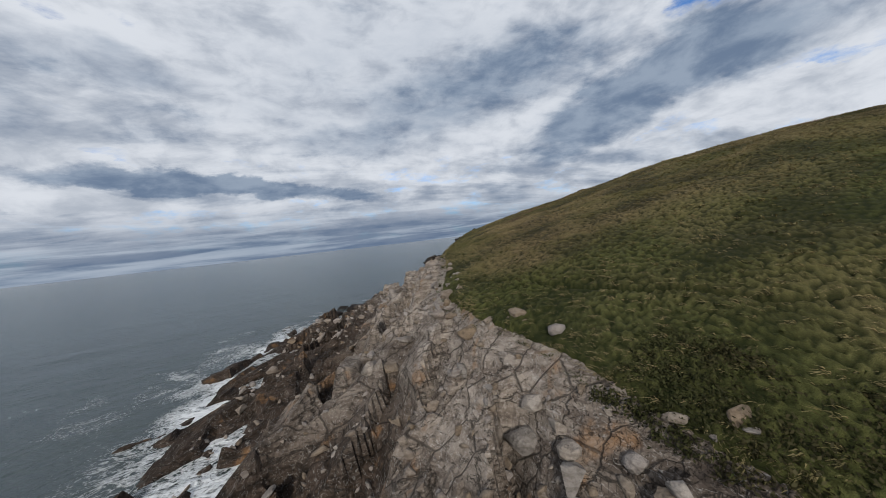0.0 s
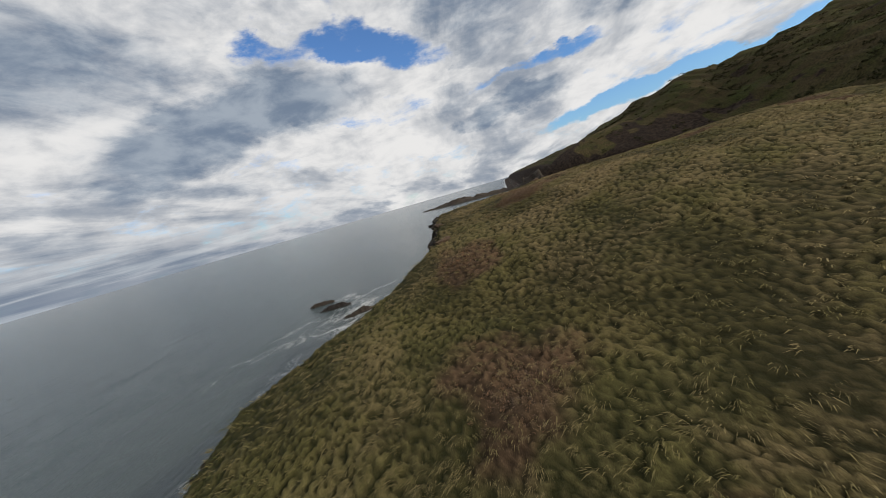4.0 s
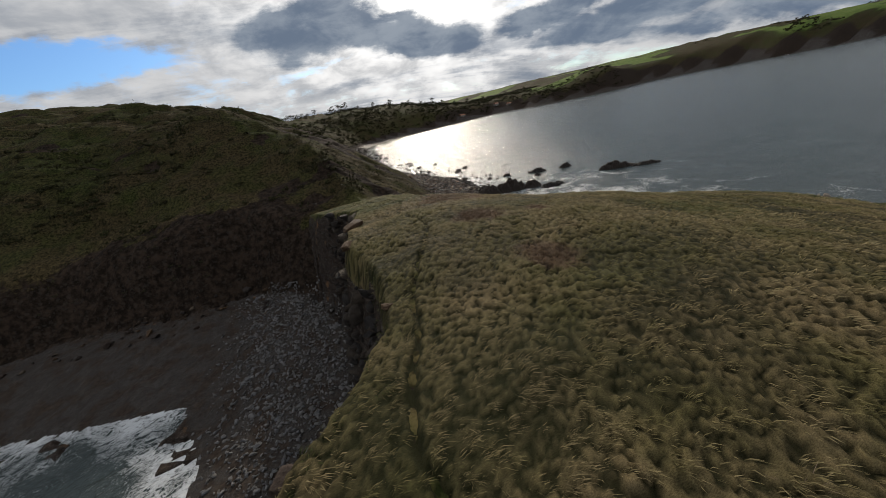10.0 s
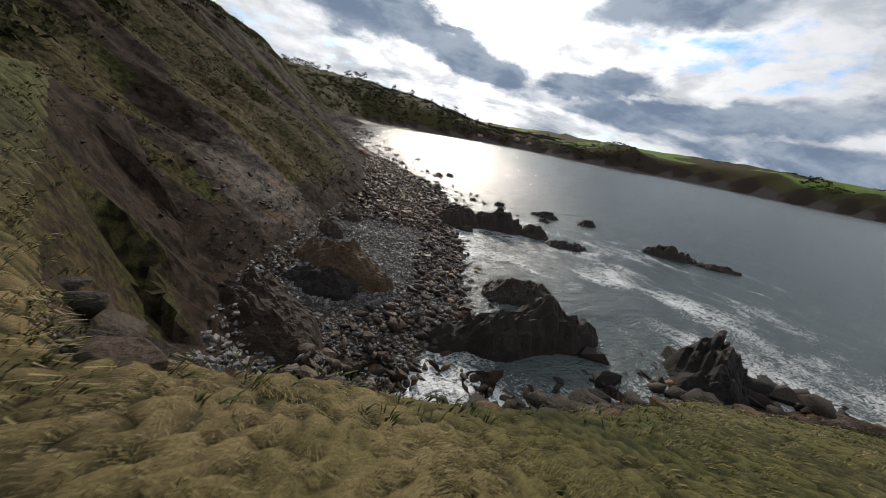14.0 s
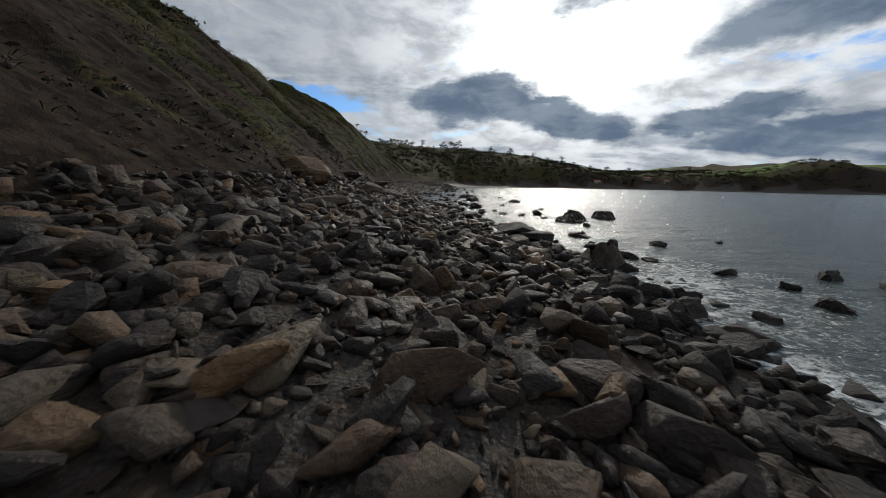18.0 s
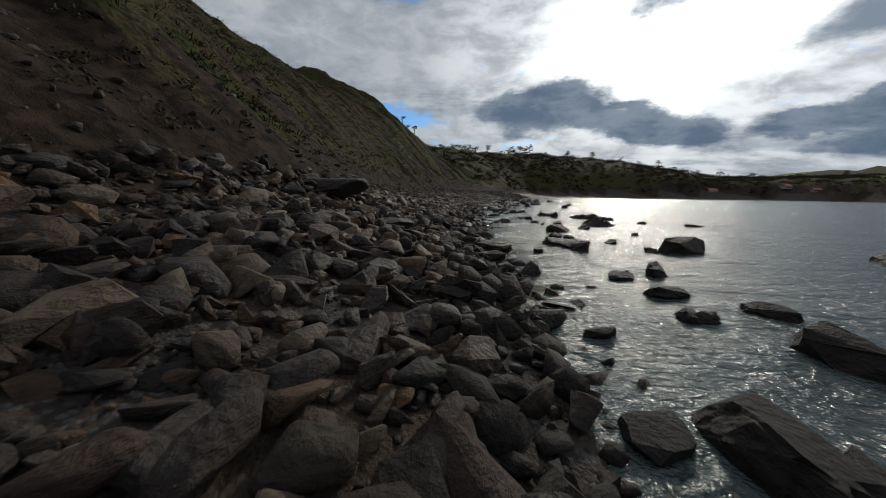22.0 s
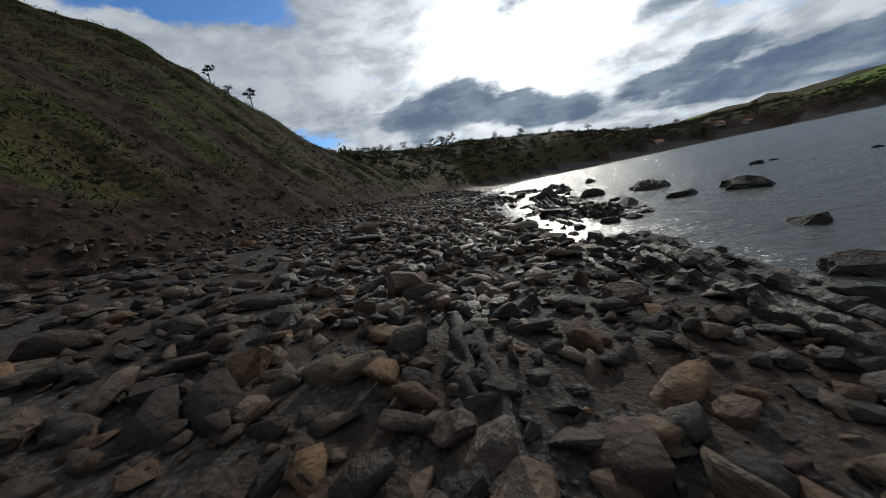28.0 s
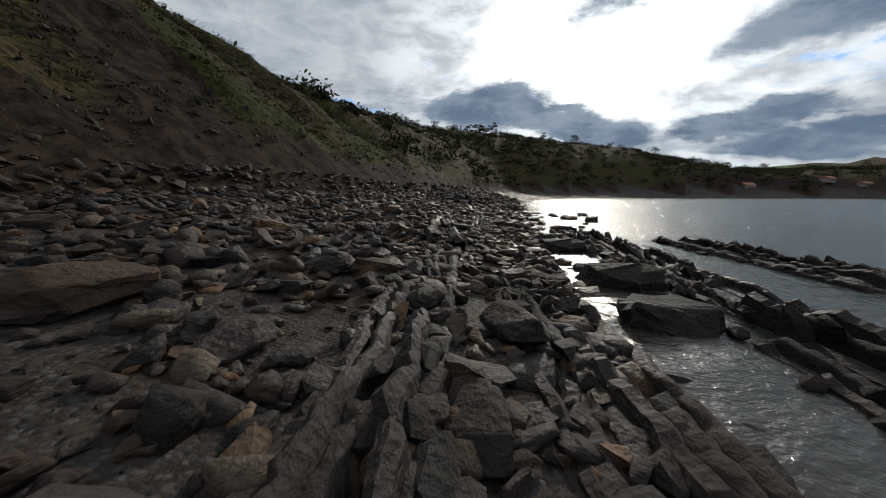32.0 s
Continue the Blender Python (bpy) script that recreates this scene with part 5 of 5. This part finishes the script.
def blades(name, x, y, z, count, tall, reach, wide, lean, mat, label, category, rng, droop=0.5, kind="stuff", fan=1.0):
    """Tufts of bent blades: each blade a narrow kite from its root over a bend to its tip."""
    n = len(x)
    tall, reach = np.broadcast_to(tall, n), np.broadcast_to(reach, n)
    a = rng.uniform(0, 6.283, (n, count))
    out = np.sqrt(rng.uniform(0, 1, (n, count)))
    h = tall[:, None] * rng.uniform(0.55, 1.1, (n, count))
    rx = x[:, None] + np.cos(a) * out * reach[:, None] * 0.6
    ry = y[:, None] + np.sin(a) * out * reach[:, None] * 0.6
    rz = np.broadcast_to(z[:, None], a.shape) - 0.04
    lean = [np.broadcast_to(part, n)[:, None] for part in lean]
    dx = np.cos(a) * out * reach[:, None] * fan + lean[0] * h + rng.normal(0, 0.12, a.shape) * h
    dy = np.sin(a) * out * reach[:, None] * fan + lean[1] * h + rng.normal(0, 0.12, a.shape) * h
    side = rng.uniform(0, 6.283, a.shape)
    w = wide * rng.uniform(0.6, 1.3, a.shape)
    sx, sy = np.cos(side) * w, np.sin(side) * w
    root = np.stack([rx, ry, rz], -1)
    bend = np.stack([rx + dx * 0.45, ry + dy * 0.45, rz + h * 0.62], -1)
    tip = np.stack([rx + dx * 1.15, ry + dy * 1.15, rz + h * (1 - droop * out)], -1)
    off = np.stack([sx, sy, 0 * sx], -1)
    verts = np.stack([root, bend - off, tip, bend + off], 2).reshape(-1, 3)
    faces = np.arange(len(verts)).reshape(-1, 4)
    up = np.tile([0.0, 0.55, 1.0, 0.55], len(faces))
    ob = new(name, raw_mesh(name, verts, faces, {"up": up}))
    ob.data.materials.append(mat)
    return tagged(ob, label, category, kind=kind)


def lawn_places(rng, n, low, high):
    x, y = rng.uniform(-18, 60, n), rng.uniform(-40, 50, n)
    top = inside(x, y, TOP)
    gap, _ = way_gap(x, y)
    worn = trail(x, y)
    keep = (top > -0.7) & (gap >= low) & (gap < high) & (rng.uniform(0, 1, n) > worn * 0.85)
    x, y = x[keep], y[keep]
    return x, y, height_at(x, y)


WIND = (0.95, -0.6)


def tufts(x, y):
    """Lumps of matted grass a step apart, drawn out by the wind: 1 on their tops, 0 between."""
    a = radians(-32)
    u, v = x * math.cos(a) + y * math.sin(a), y * math.cos(a) - x * math.sin(a)
    u = u + 0.5 * fbm(x, y, 0.7, 611, 2)
    out = np.zeros(np.shape(x))
    for sx, sy, seed in ((2.7, 4.3, 612), (5.0, 7.6, 613)):
        px, py = u * sx, v * sy
        ix, iy = np.floor(px).astype(np.int64), np.floor(py).astype(np.int64)
        best = np.full(np.shape(x), 9.0)
        for dx in (-1, 0, 1):
            for dy in (-1, 0, 1):
                cx, cy = ix + dx, iy + dy
                ox, oy = px - cx - lattice(cx, cy, seed), py - cy - lattice(cx, cy, seed + 9)
                ox = np.where(ox > 0, ox * 0.75, ox * 1.5)
                best = np.minimum(best, ox * ox + oy * oy)
        out = out + (0.65 if seed == 612 else 0.35) * np.clip(1 - best / 0.42, 0, 1)
    return out * np.clip(0.75 + 1.1 * fbm(x, y, 0.3, 614, 3), 0.25, 1.2) * (1 - trail(x, y))


# patches of bracken and bramble: place, reach
DRY = [(3.4, -21.2, 2.2), (0.8, -4.9, 1.3), (-3.2, -17.4, 2.0), (-1.0, -19.6, 2.4), (-3.6, -21.6, 1.6), (1.3, 2.6, 1.7), (5.4, 1.9, 1.0), (2.6, 14.6, 2.2), (5.0, 13.0, 2.8), (6.6, 16.4, 3.0), (4.2, 17.0, 2.8), (24, -24, 2.6), (14, -26, 2.6), (30, -20, 1.8)]


def dry_patch(x, y):
    out = np.zeros(np.shape(x))
    for a, b, r in DRY:
        d = np.hypot(x - a, y - b) + 1.4 * r * fbm(x, y, 0.6, 621, 3)
        out = np.maximum(out, 1 - step(d, 0.6 * r, 1.15 * r))
    return 0.85 * out


def turf_height(x, y):
    return height_at(x, y) + 0.26 * tufts(x, y)


lx, ly = np.arange(-16, 53, 0.13), np.arange(-38, 50, 0.13)
gx, gy = np.meshgrid(lx, ly)
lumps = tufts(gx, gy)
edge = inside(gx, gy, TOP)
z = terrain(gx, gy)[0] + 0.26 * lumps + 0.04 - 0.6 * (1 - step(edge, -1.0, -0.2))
verts = np.stack([gx.ravel(), gy.ravel(), z.ravel()], 1)
k = (np.arange(len(ly) - 1)[:, None] * len(lx) + np.arange(len(lx) - 1)).ravel()
quads = np.stack([k, k + 1, k + len(lx) + 1, k + len(lx)], 1)
quads = quads[edge.ravel()[k] > -0.9]
# up paints shadow into the turf colour: dark in hollows, pale on lump tops
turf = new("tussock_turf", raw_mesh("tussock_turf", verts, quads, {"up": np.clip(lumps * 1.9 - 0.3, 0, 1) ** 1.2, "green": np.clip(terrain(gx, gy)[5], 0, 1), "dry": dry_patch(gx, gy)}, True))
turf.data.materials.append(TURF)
tagged(turf, "lumpy mat of straw-topped tussocks with green hollows, coloured dark as in shade", "grass", kind="stuff")


def combed(x, y):
    """The way the grass lies: with the wind, but swirled from clump to clump."""
    a = math.atan2(WIND[1], WIND[0]) + 2.6 * fbm(x, y, 0.45, 631, 3) + 1.2 * fbm(x, y, 1.6, 632, 2)
    return 1.15 * np.cos(a), 1.15 * np.sin(a)


for count, low, high, wide, per in ((110000, 0, 3.5, 0.008, 14), (90000, 3.5, 9, 0.013, 9), (50000, 9, 18, 0.022, 8), (26000, 18, 80, 0.04, 7)):
    x, y, _ = lawn_places(rng, count, low, high)
    lump = tufts(x, y)
    keep = rng.uniform(0, 1, len(x)) < 0.04 + 1.2 * lump
    keep &= (y < -6) | (low > 0)
    x, y, lump = x[keep], y[keep], lump[keep]
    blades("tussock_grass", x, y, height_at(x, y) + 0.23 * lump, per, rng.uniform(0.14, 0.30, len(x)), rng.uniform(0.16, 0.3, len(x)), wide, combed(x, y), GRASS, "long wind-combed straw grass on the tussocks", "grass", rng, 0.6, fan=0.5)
# the strip that is passed lowest: thick long grass, blade by blade
x, y = rng.uniform(-7, 21, 76000), rng.uniform(-6, 28, 76000)
gap, _ = way_gap(x, y)
keep = (gap < 3.6) & (inside(x, y, TOP) > -0.3) & (rng.uniform(0, 1, len(x)) > 0.8 * trail(x, y)) & (dry_patch(x, y) < 0.5)
x, y = x[keep], y[keep]
lump = tufts(x, y)
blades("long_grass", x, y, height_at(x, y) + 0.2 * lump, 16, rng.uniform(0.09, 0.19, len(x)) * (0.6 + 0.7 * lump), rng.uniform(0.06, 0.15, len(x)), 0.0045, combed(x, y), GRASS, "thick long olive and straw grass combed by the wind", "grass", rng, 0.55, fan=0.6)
# green fringe along the cliff edge and on the neck of land
x, y = rng.uniform(-20, 60, 30000), rng.uniform(-42, 60, 30000)
top = inside(x, y, TOP)
keep = (top > -0.9) & (top < 1.2 + 4.0 * step(x, 34, 42)) & (rng.uniform(0, 1, len(x)) < 0.7)
x, y = x[keep], y[keep]
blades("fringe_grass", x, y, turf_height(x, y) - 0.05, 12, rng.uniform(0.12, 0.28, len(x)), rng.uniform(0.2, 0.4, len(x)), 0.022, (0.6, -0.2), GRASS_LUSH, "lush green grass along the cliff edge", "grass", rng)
# grass and low scrub on the slopes
x, y = rng.uniform(-60, 34, 30000), rng.uniform(24, 330, 30000)
_, turf, *_ = terrain(x, y)
keep = (inside(x, y, FOOT) > 1.5) & (rng.uniform(0, 1, len(x)) < turf) & (inside(x, y, TOP) < 0)
x, y = x[keep], y[keep]
z = height_at(x, y)
blades("slope_grass", x, y, z, 7, rng.uniform(0.25, 0.5, len(x)), rng.uniform(0.4, 0.9, len(x)), 0.04, (0.5, -0.1), SLOPE_GRASS, "rough brownish grass on the steep slope", "grass", rng)


def leaf_clump(name, x, y, z, size, count, leaf, mat, label, category, rng, flat=0.7, kind="stuff", group=""):
    """Rounded clumps of many small leaves, denser outside, with gaps."""
    n = len(x)
    d = rng.normal(0, 1, (n, count, 3))
    d /= np.linalg.norm(d, axis=2, keepdims=True)
    d[..., 2] = np.abs(d[..., 2])
    r = rng.uniform(0.45, 1.05, (n, count, 1)) * np.asarray(size)[:, None, None] * (1 + 0.25 * rng.normal(0, 1, (n, count, 1)))
    mid = np.stack([x, y, z], 1)[:, None] + d * r * np.array([1, 1, flat])
    a, b = rng.normal(0, 1, (n, count, 3)), rng.normal(0, 1, (n, count, 3))
    a /= np.linalg.norm(a, axis=2, keepdims=True)
    b = np.cross(a, b)
    b /= np.linalg.norm(b, axis=2, keepdims=True)
    s = leaf * rng.uniform(0.6, 1.4, (n, count, 1))
    verts = np.stack([mid - a * s, mid - b * s * 0.5, mid + a * s, mid + b * s * 0.5], 2).reshape(-1, 3)
    # self-shade put into the leaf colour: dark low in a clump, light on top
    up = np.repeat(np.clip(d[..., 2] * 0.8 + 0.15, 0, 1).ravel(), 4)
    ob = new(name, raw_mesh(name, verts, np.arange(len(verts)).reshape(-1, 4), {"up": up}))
    ob.data.materials.append(mat)
    return tagged(ob, label, category, group, kind)


x, y = rng.uniform(-70, 32, 14000), rng.uniform(26, 340, 14000)
d = inside(x, y, FOOT)
keep = (d > 3) & (inside(x, y, TOP) < -1) & (rng.uniform(0, 1, len(x)) < (0.05 + 0.5 * step(fbm(x, y, 0.06, 401, 3), 0.02, 0.14)) * np.exp(-np.maximum(d - 45, 0) / 12))
x, y = x[keep], y[keep]
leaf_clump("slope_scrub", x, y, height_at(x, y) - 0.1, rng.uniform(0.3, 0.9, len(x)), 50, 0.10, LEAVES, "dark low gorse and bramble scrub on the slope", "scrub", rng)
x, y = rng.uniform(-40, 75, 5200), rng.uniform(286, 430, 5200)
d = inside(x, y, FOOT)
keep = (d > 2) & (d < 60) & (rng.uniform(0, 1, len(x)) < 0.35 + 0.6 * step(fbm(x, y, 0.06, 406, 3), -0.05, 0.1))
x, y = x[keep], y[keep]
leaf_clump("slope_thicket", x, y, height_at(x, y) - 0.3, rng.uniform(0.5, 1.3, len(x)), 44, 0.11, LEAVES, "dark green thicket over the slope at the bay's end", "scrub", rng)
x, y = rng.uniform(43, 52, 2600), rng.uniform(12, 26, 2600)
top = inside(x, y, TOP)
keep = (top < 2.6) & (top > -0.9) & (y > 14.5) & (rng.uniform(0, 1, len(x)) < 0.5 + 0.5 * step(fbm(x, y, 0.4, 405, 2), -0.1, 0.1))
x, y = x[keep], y[keep]
leaf_clump("rim_scrub", x, y, height_at(x, y), rng.uniform(0.2, 0.5, len(x)), 44, 0.06, LEAVES, "dark bramble and bracken hollow under the grassy rim", "scrub", rng)
x, y = rng.uniform(-190, 0, 5000), rng.uniform(30, 150, 5000)
d = inside(x, y, FOOT)
keep = (d > 10) & (d < 90) & (rng.uniform(0, 1, len(x)) < 0.15 + 0.6 * step(fbm(x, y, 0.05, 402, 3), 0.0, 0.12))
x, y = x[keep], y[keep]
leaf_clump("cliff_scrub", x, y, height_at(x, y) - 0.1, rng.uniform(0.6, 1.8, len(x)), 36, 0.26, LEAVES, "dark scrub over the cove's cliff", "scrub", rng)
x, y = rng.uniform(-30, 520, 9000), rng.uniform(320, 620, 9000)
d = inside(x, y, FOOT)
keep = (d > 3) & (d < 75) & (x < 520) & (rng.uniform(0, 1, len(x)) < 0.45 + 0.55 * step(fbm(x, y, 0.02, 403, 3), -0.02, 0.08))
x, y = x[keep], y[keep]
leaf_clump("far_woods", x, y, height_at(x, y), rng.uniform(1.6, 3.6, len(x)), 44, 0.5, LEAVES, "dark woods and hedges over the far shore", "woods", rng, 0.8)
x, y = rng.uniform(40, 440, 1500), rng.uniform(540, 600, 1500)
keep = fbm(x, y, 0.03, 407, 3) > -0.08
x, y = x[keep], y[keep]
leaf_clump("ridge_woods", x, y, height_at(x, y), rng.uniform(1.4, 3.8, len(x)), 40, 0.5, LEAVES, "dark uneven woods along the ridge over the bay", "woods", rng, 0.8)
x, y = rng.uniform(650, 1500, 2500), rng.uniform(250, 700, 2500)
d = inside(x, y, FOOT)
keep = (d > 4) & (d < 160) & (fbm(x, y, 0.012, 404, 3) > 0.06)
x, y = x[keep], y[keep]
leaf_clump("far_hedges", x, y, height_at(x, y), rng.uniform(3, 6, len(x)), 24, 1.4, LEAVES, "dark hedges between far green fields", "hedges", rng, 0.6)


def bush(x, y, wide, tall, mat, twig, label, category, seed):
    """A bush of bare bent stems with a crown of small dry leaves: two parts."""
    own = np.random.default_rng(seed)
    base = new(category.replace(" ", "_"))
    base.location = (x, y, float(height_at(x, y)[0]))
    n = int(60 * wide * wide)
    px, py = own.normal(0, wide * 0.42, n), own.normal(0, wide * 0.42, n)
    pz = height_at(px + x, py + y) - base.location[2]
    stems = blades("thicket", px, py, pz, 12, own.uniform(0.5, 1.0, n) * tall, own.uniform(0.2, 0.45, n), 0.006, (0.1, 0.1), twig, "", "", own, 0.3, "")
    leaves = leaf_clump("foliage", px, py, pz + 0.05, own.uniform(0.2, 0.45, n) * tall, 46, 0.028, mat, "", "", own, 0.9, "")
    stems.parent = leaves.parent = base
    tagged(base, label, category)


TWIGS = blade_material("bare_twigs", (0.07, 0.048, 0.034), (0.40, 0.30, 0.21), (0.27, 0.19, 0.13))
bush(3.4, -21.2, 2.3, 0.9, BRACKEN, TWIGS, "reddish-brown dry bracken patch on the straw grass", "bracken", 1)
bush(1.4, -20.2, 1.2, 0.6, LEAVES, TWIGS, "dark green gorse bush beside dry bracken", "gorse bush", 2)
bush(0.8, -4.9, 1.5, 0.55, BRACKEN, TWIGS, "dark brown bracken patch in the grass", "bracken", 3)
bush(-3.2, -17.4, 2.2, 0.5, LEAVES, TWIGS, "low dark bramble patch in the grass", "bramble", 4)
bush(-1.0, -19.6, 2.6, 0.5, BRACKEN, TWIGS, "wide brown bramble patch beside the footpath", "bramble", 11)
bush(-3.6, -21.6, 1.8, 0.45, BRACKEN, TWIGS, "wide brown bramble patch beside the footpath", "bramble", 12)
bush(1.3, 2.6, 1.9, 0.6, BRACKEN, TWIGS, "bare tangled bramble stems over the grass", "bramble", 5)
bush(5.4, 1.9, 1.1, 0.45, BRACKEN, TWIGS, "small brown bracken patch in the grass", "bracken", 6)
bush(2.6, 14.6, 2.2, 0.4, BRACKEN, TWIGS, "wide reddish-brown bracken patch near the rim", "bracken", 7)
bush(5.0, 13.0, 2.7, 0.4, BRACKEN, TWIGS, "wide reddish-brown bracken patch near the rim", "bracken", 8)
bush(6.6, 16.4, 2.9, 0.4, BRACKEN, TWIGS, "wide reddish-brown bracken patch near the rim", "bracken", 13)
bush(4.2, 17.0, 2.6, 0.4, BRACKEN, TWIGS, "wide reddish-brown bracken patch near the rim", "bracken", 14)
bush(24, -24, 1.8, 0.35, BRACKEN, TWIGS, "rusty bracken among the seaward tussocks", "bracken", 9)
bush(14, -26, 2.0, 0.4, BRACKEN, TWIGS, "rusty bracken among the seaward tussocks", "bracken", 10)


def tree(x, y, tall, seed, airy, label):
    """A tapered trunk with limbs, and a crown of leaf clumps with gaps."""
    own = np.random.default_rng(seed)
    rnd = random.Random(seed)
    base = new("tree")
    base.location = (x, y, float(height_at(x, y)[0]) - (0.3 if airy else 0.22 * tall))
    verts, faces = [], []

    def limb(a, b, ra, rb):
        a, b = Vector(a), Vector(b)
        side = (b - a).orthogonal().normalized()
        other = (b - a).cross(side).normalized()
        start = len(verts)
        for p, r in ((a, ra), (b, rb)):
            for k in range(6):
                verts.append(p + side * r * math.cos(k * 1.0472) + other * r * math.sin(k * 1.0472))
        for k in range(6):
            j = (k + 1) % 6
            faces.append((start + k, start + j, start + 6 + j, start + 6 + k))

    top = Vector((rnd.uniform(-0.06, 0.1) * tall, rnd.uniform(-0.05, 0.05) * tall, tall * 0.8))
    limb((0, 0, 0), top * 0.5, 0.03 * tall, 0.022 * tall)
    limb(top * 0.5, top, 0.022 * tall, 0.006 * tall)
    clumps = [(top, 0.16 * tall)]
    for k in range(12 if airy else 16):
        at = top * rnd.uniform(0.25 + 0.15 * airy, 0.95)
        a = k * 2.4 + rnd.uniform(-0.4, 0.4)
        tip = at + Vector((math.cos(a), math.sin(a), rnd.uniform(0.3, 0.9))) * tall * rnd.uniform(0.12, 0.27)
        limb(at, tip, 0.010 * tall, 0.003 * tall)
        clumps.append((tip, tall * rnd.uniform(0.07, 0.12) * (1.0 if airy else 2.2)))
    trunk = new("trunk", raw_mesh("trunk", np.array([v[:] for v in verts]), np.array(faces)))
    trunk.data.materials.append(BARK)
    mid = np.array([c[0][:] for c in clumps])
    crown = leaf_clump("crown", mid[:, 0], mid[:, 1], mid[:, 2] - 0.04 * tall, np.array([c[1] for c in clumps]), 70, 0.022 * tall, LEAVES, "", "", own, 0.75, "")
    trunk.parent = crown.parent = base
    tagged(base, label, "tree", "trees on the skyline")


for k in range(7):
    tree(50 + 4.4 * k + 1.5 * math.sin(k * 5), 551 + 3 * math.cos(k * 3), 12.5 + 2 * math.sin(k * 2.3), 500 + k, 1, "tall airy tree with bare lower trunk on the skyline")
for k in range(12):
    tree(-24 + 3.4 * k, 497 + 2 * math.sin(k * 2), 8.5 + 1.2 * math.sin(k * 3.1), 520 + k, 0, "dark tree of a dense row on the hilltop")
for k, (a, b, h) in enumerate([(26, 527, 9), (-0.7, 284, 4.6), (-4.2, 277, 4.2), (-2.5, 279, 2.6), (120, 560, 10), (150, 566, 12), (185, 572, 9), (230, 575, 11), (270, 570, 9), (300, 580, 12), (350, 585, 8), (420, 570, 9), (330, 574, 11), (206, 570, 10), (95, 556, 8), (250, 580, 10), (390, 590, 9)]):
    tree(a, b, h, 560 + k, 1 if k in (1, 2) else 0, "dark broad tree on the skyline above the bay" if k not in (1, 2, 3) else "wind-bent small tree at the top of the slope")


def block(name, size, at, mat, parent, spin=0.0):
    bm = bmesh.new()
    bmesh.ops.create_cube(bm, size=1)
    for v in bm.verts:
        v.co = Vector((v.co.x * size[0], v.co.y * size[1], v.co.z * size[2]))
    bmesh.ops.bevel(bm, geom=bm.edges[:], offset=0.03, segments=1, affect="EDGES")
    me = bpy.data.meshes.new(name)
    bm.to_mesh(me)
    bm.free()
    me.materials.append(mat)
    ob = new(name, me)
    ob.location, ob.rotation_euler = at, (0, 0, spin)
    ob.parent = parent
    return ob


def house(x, y, wide, deep, tall, spin):
    base = new("house")
    base.location, base.rotation_euler = (x, y, float(height_at(x, y)[0]) - 0.4), (0, 0, radians(spin))
    block("wall", (wide, deep, tall), (0, 0, tall / 2), PLASTER, base)
    roof = bmesh.new()
    ends = []
    for s in (-1, 1):
        ends.append([roof.verts.new((s * (wide / 2 + 0.4), -deep / 2 - 0.4, tall)), roof.verts.new((s * (wide / 2 + 0.4), deep / 2 + 0.4, tall)), roof.verts.new((s * (wide / 2 + 0.4), 0, tall + deep * 0.32))])
    roof.faces.new(ends[0])
    roof.faces.new(ends[1][::-1])
    for a, b in ((0, 1), (1, 2), (2, 0)):
        roof.faces.new((ends[0][b], ends[0][a], ends[1][a], ends[1][b]))
    me = bpy.data.meshes.new("roof")
    roof.to_mesh(me)
    roof.free()
    me.materials.append(TILES)
    new("roof", me).parent = base
    for k in range(4):
        for floor in range(2 if tall > 4.5 else 1):
            block("window", (0.9, 0.12, 1.2), ((k - 1.5) * wide / 4.4, -deep / 2 - 0.02, 1.5 + 2.7 * floor), GLASS, base)
    tagged(base, "small pale plastered house with a clay tile roof by the bay", "house", "houses by the bay")


for a, b, w, d, h, spin in ((240, 487, 8, 6, 3.0, 10), (316, 507, 8, 6, 3.0, 20), (338, 502, 7, 5, 2.8, 5)):
    house(a, b, w, d, h, spin)
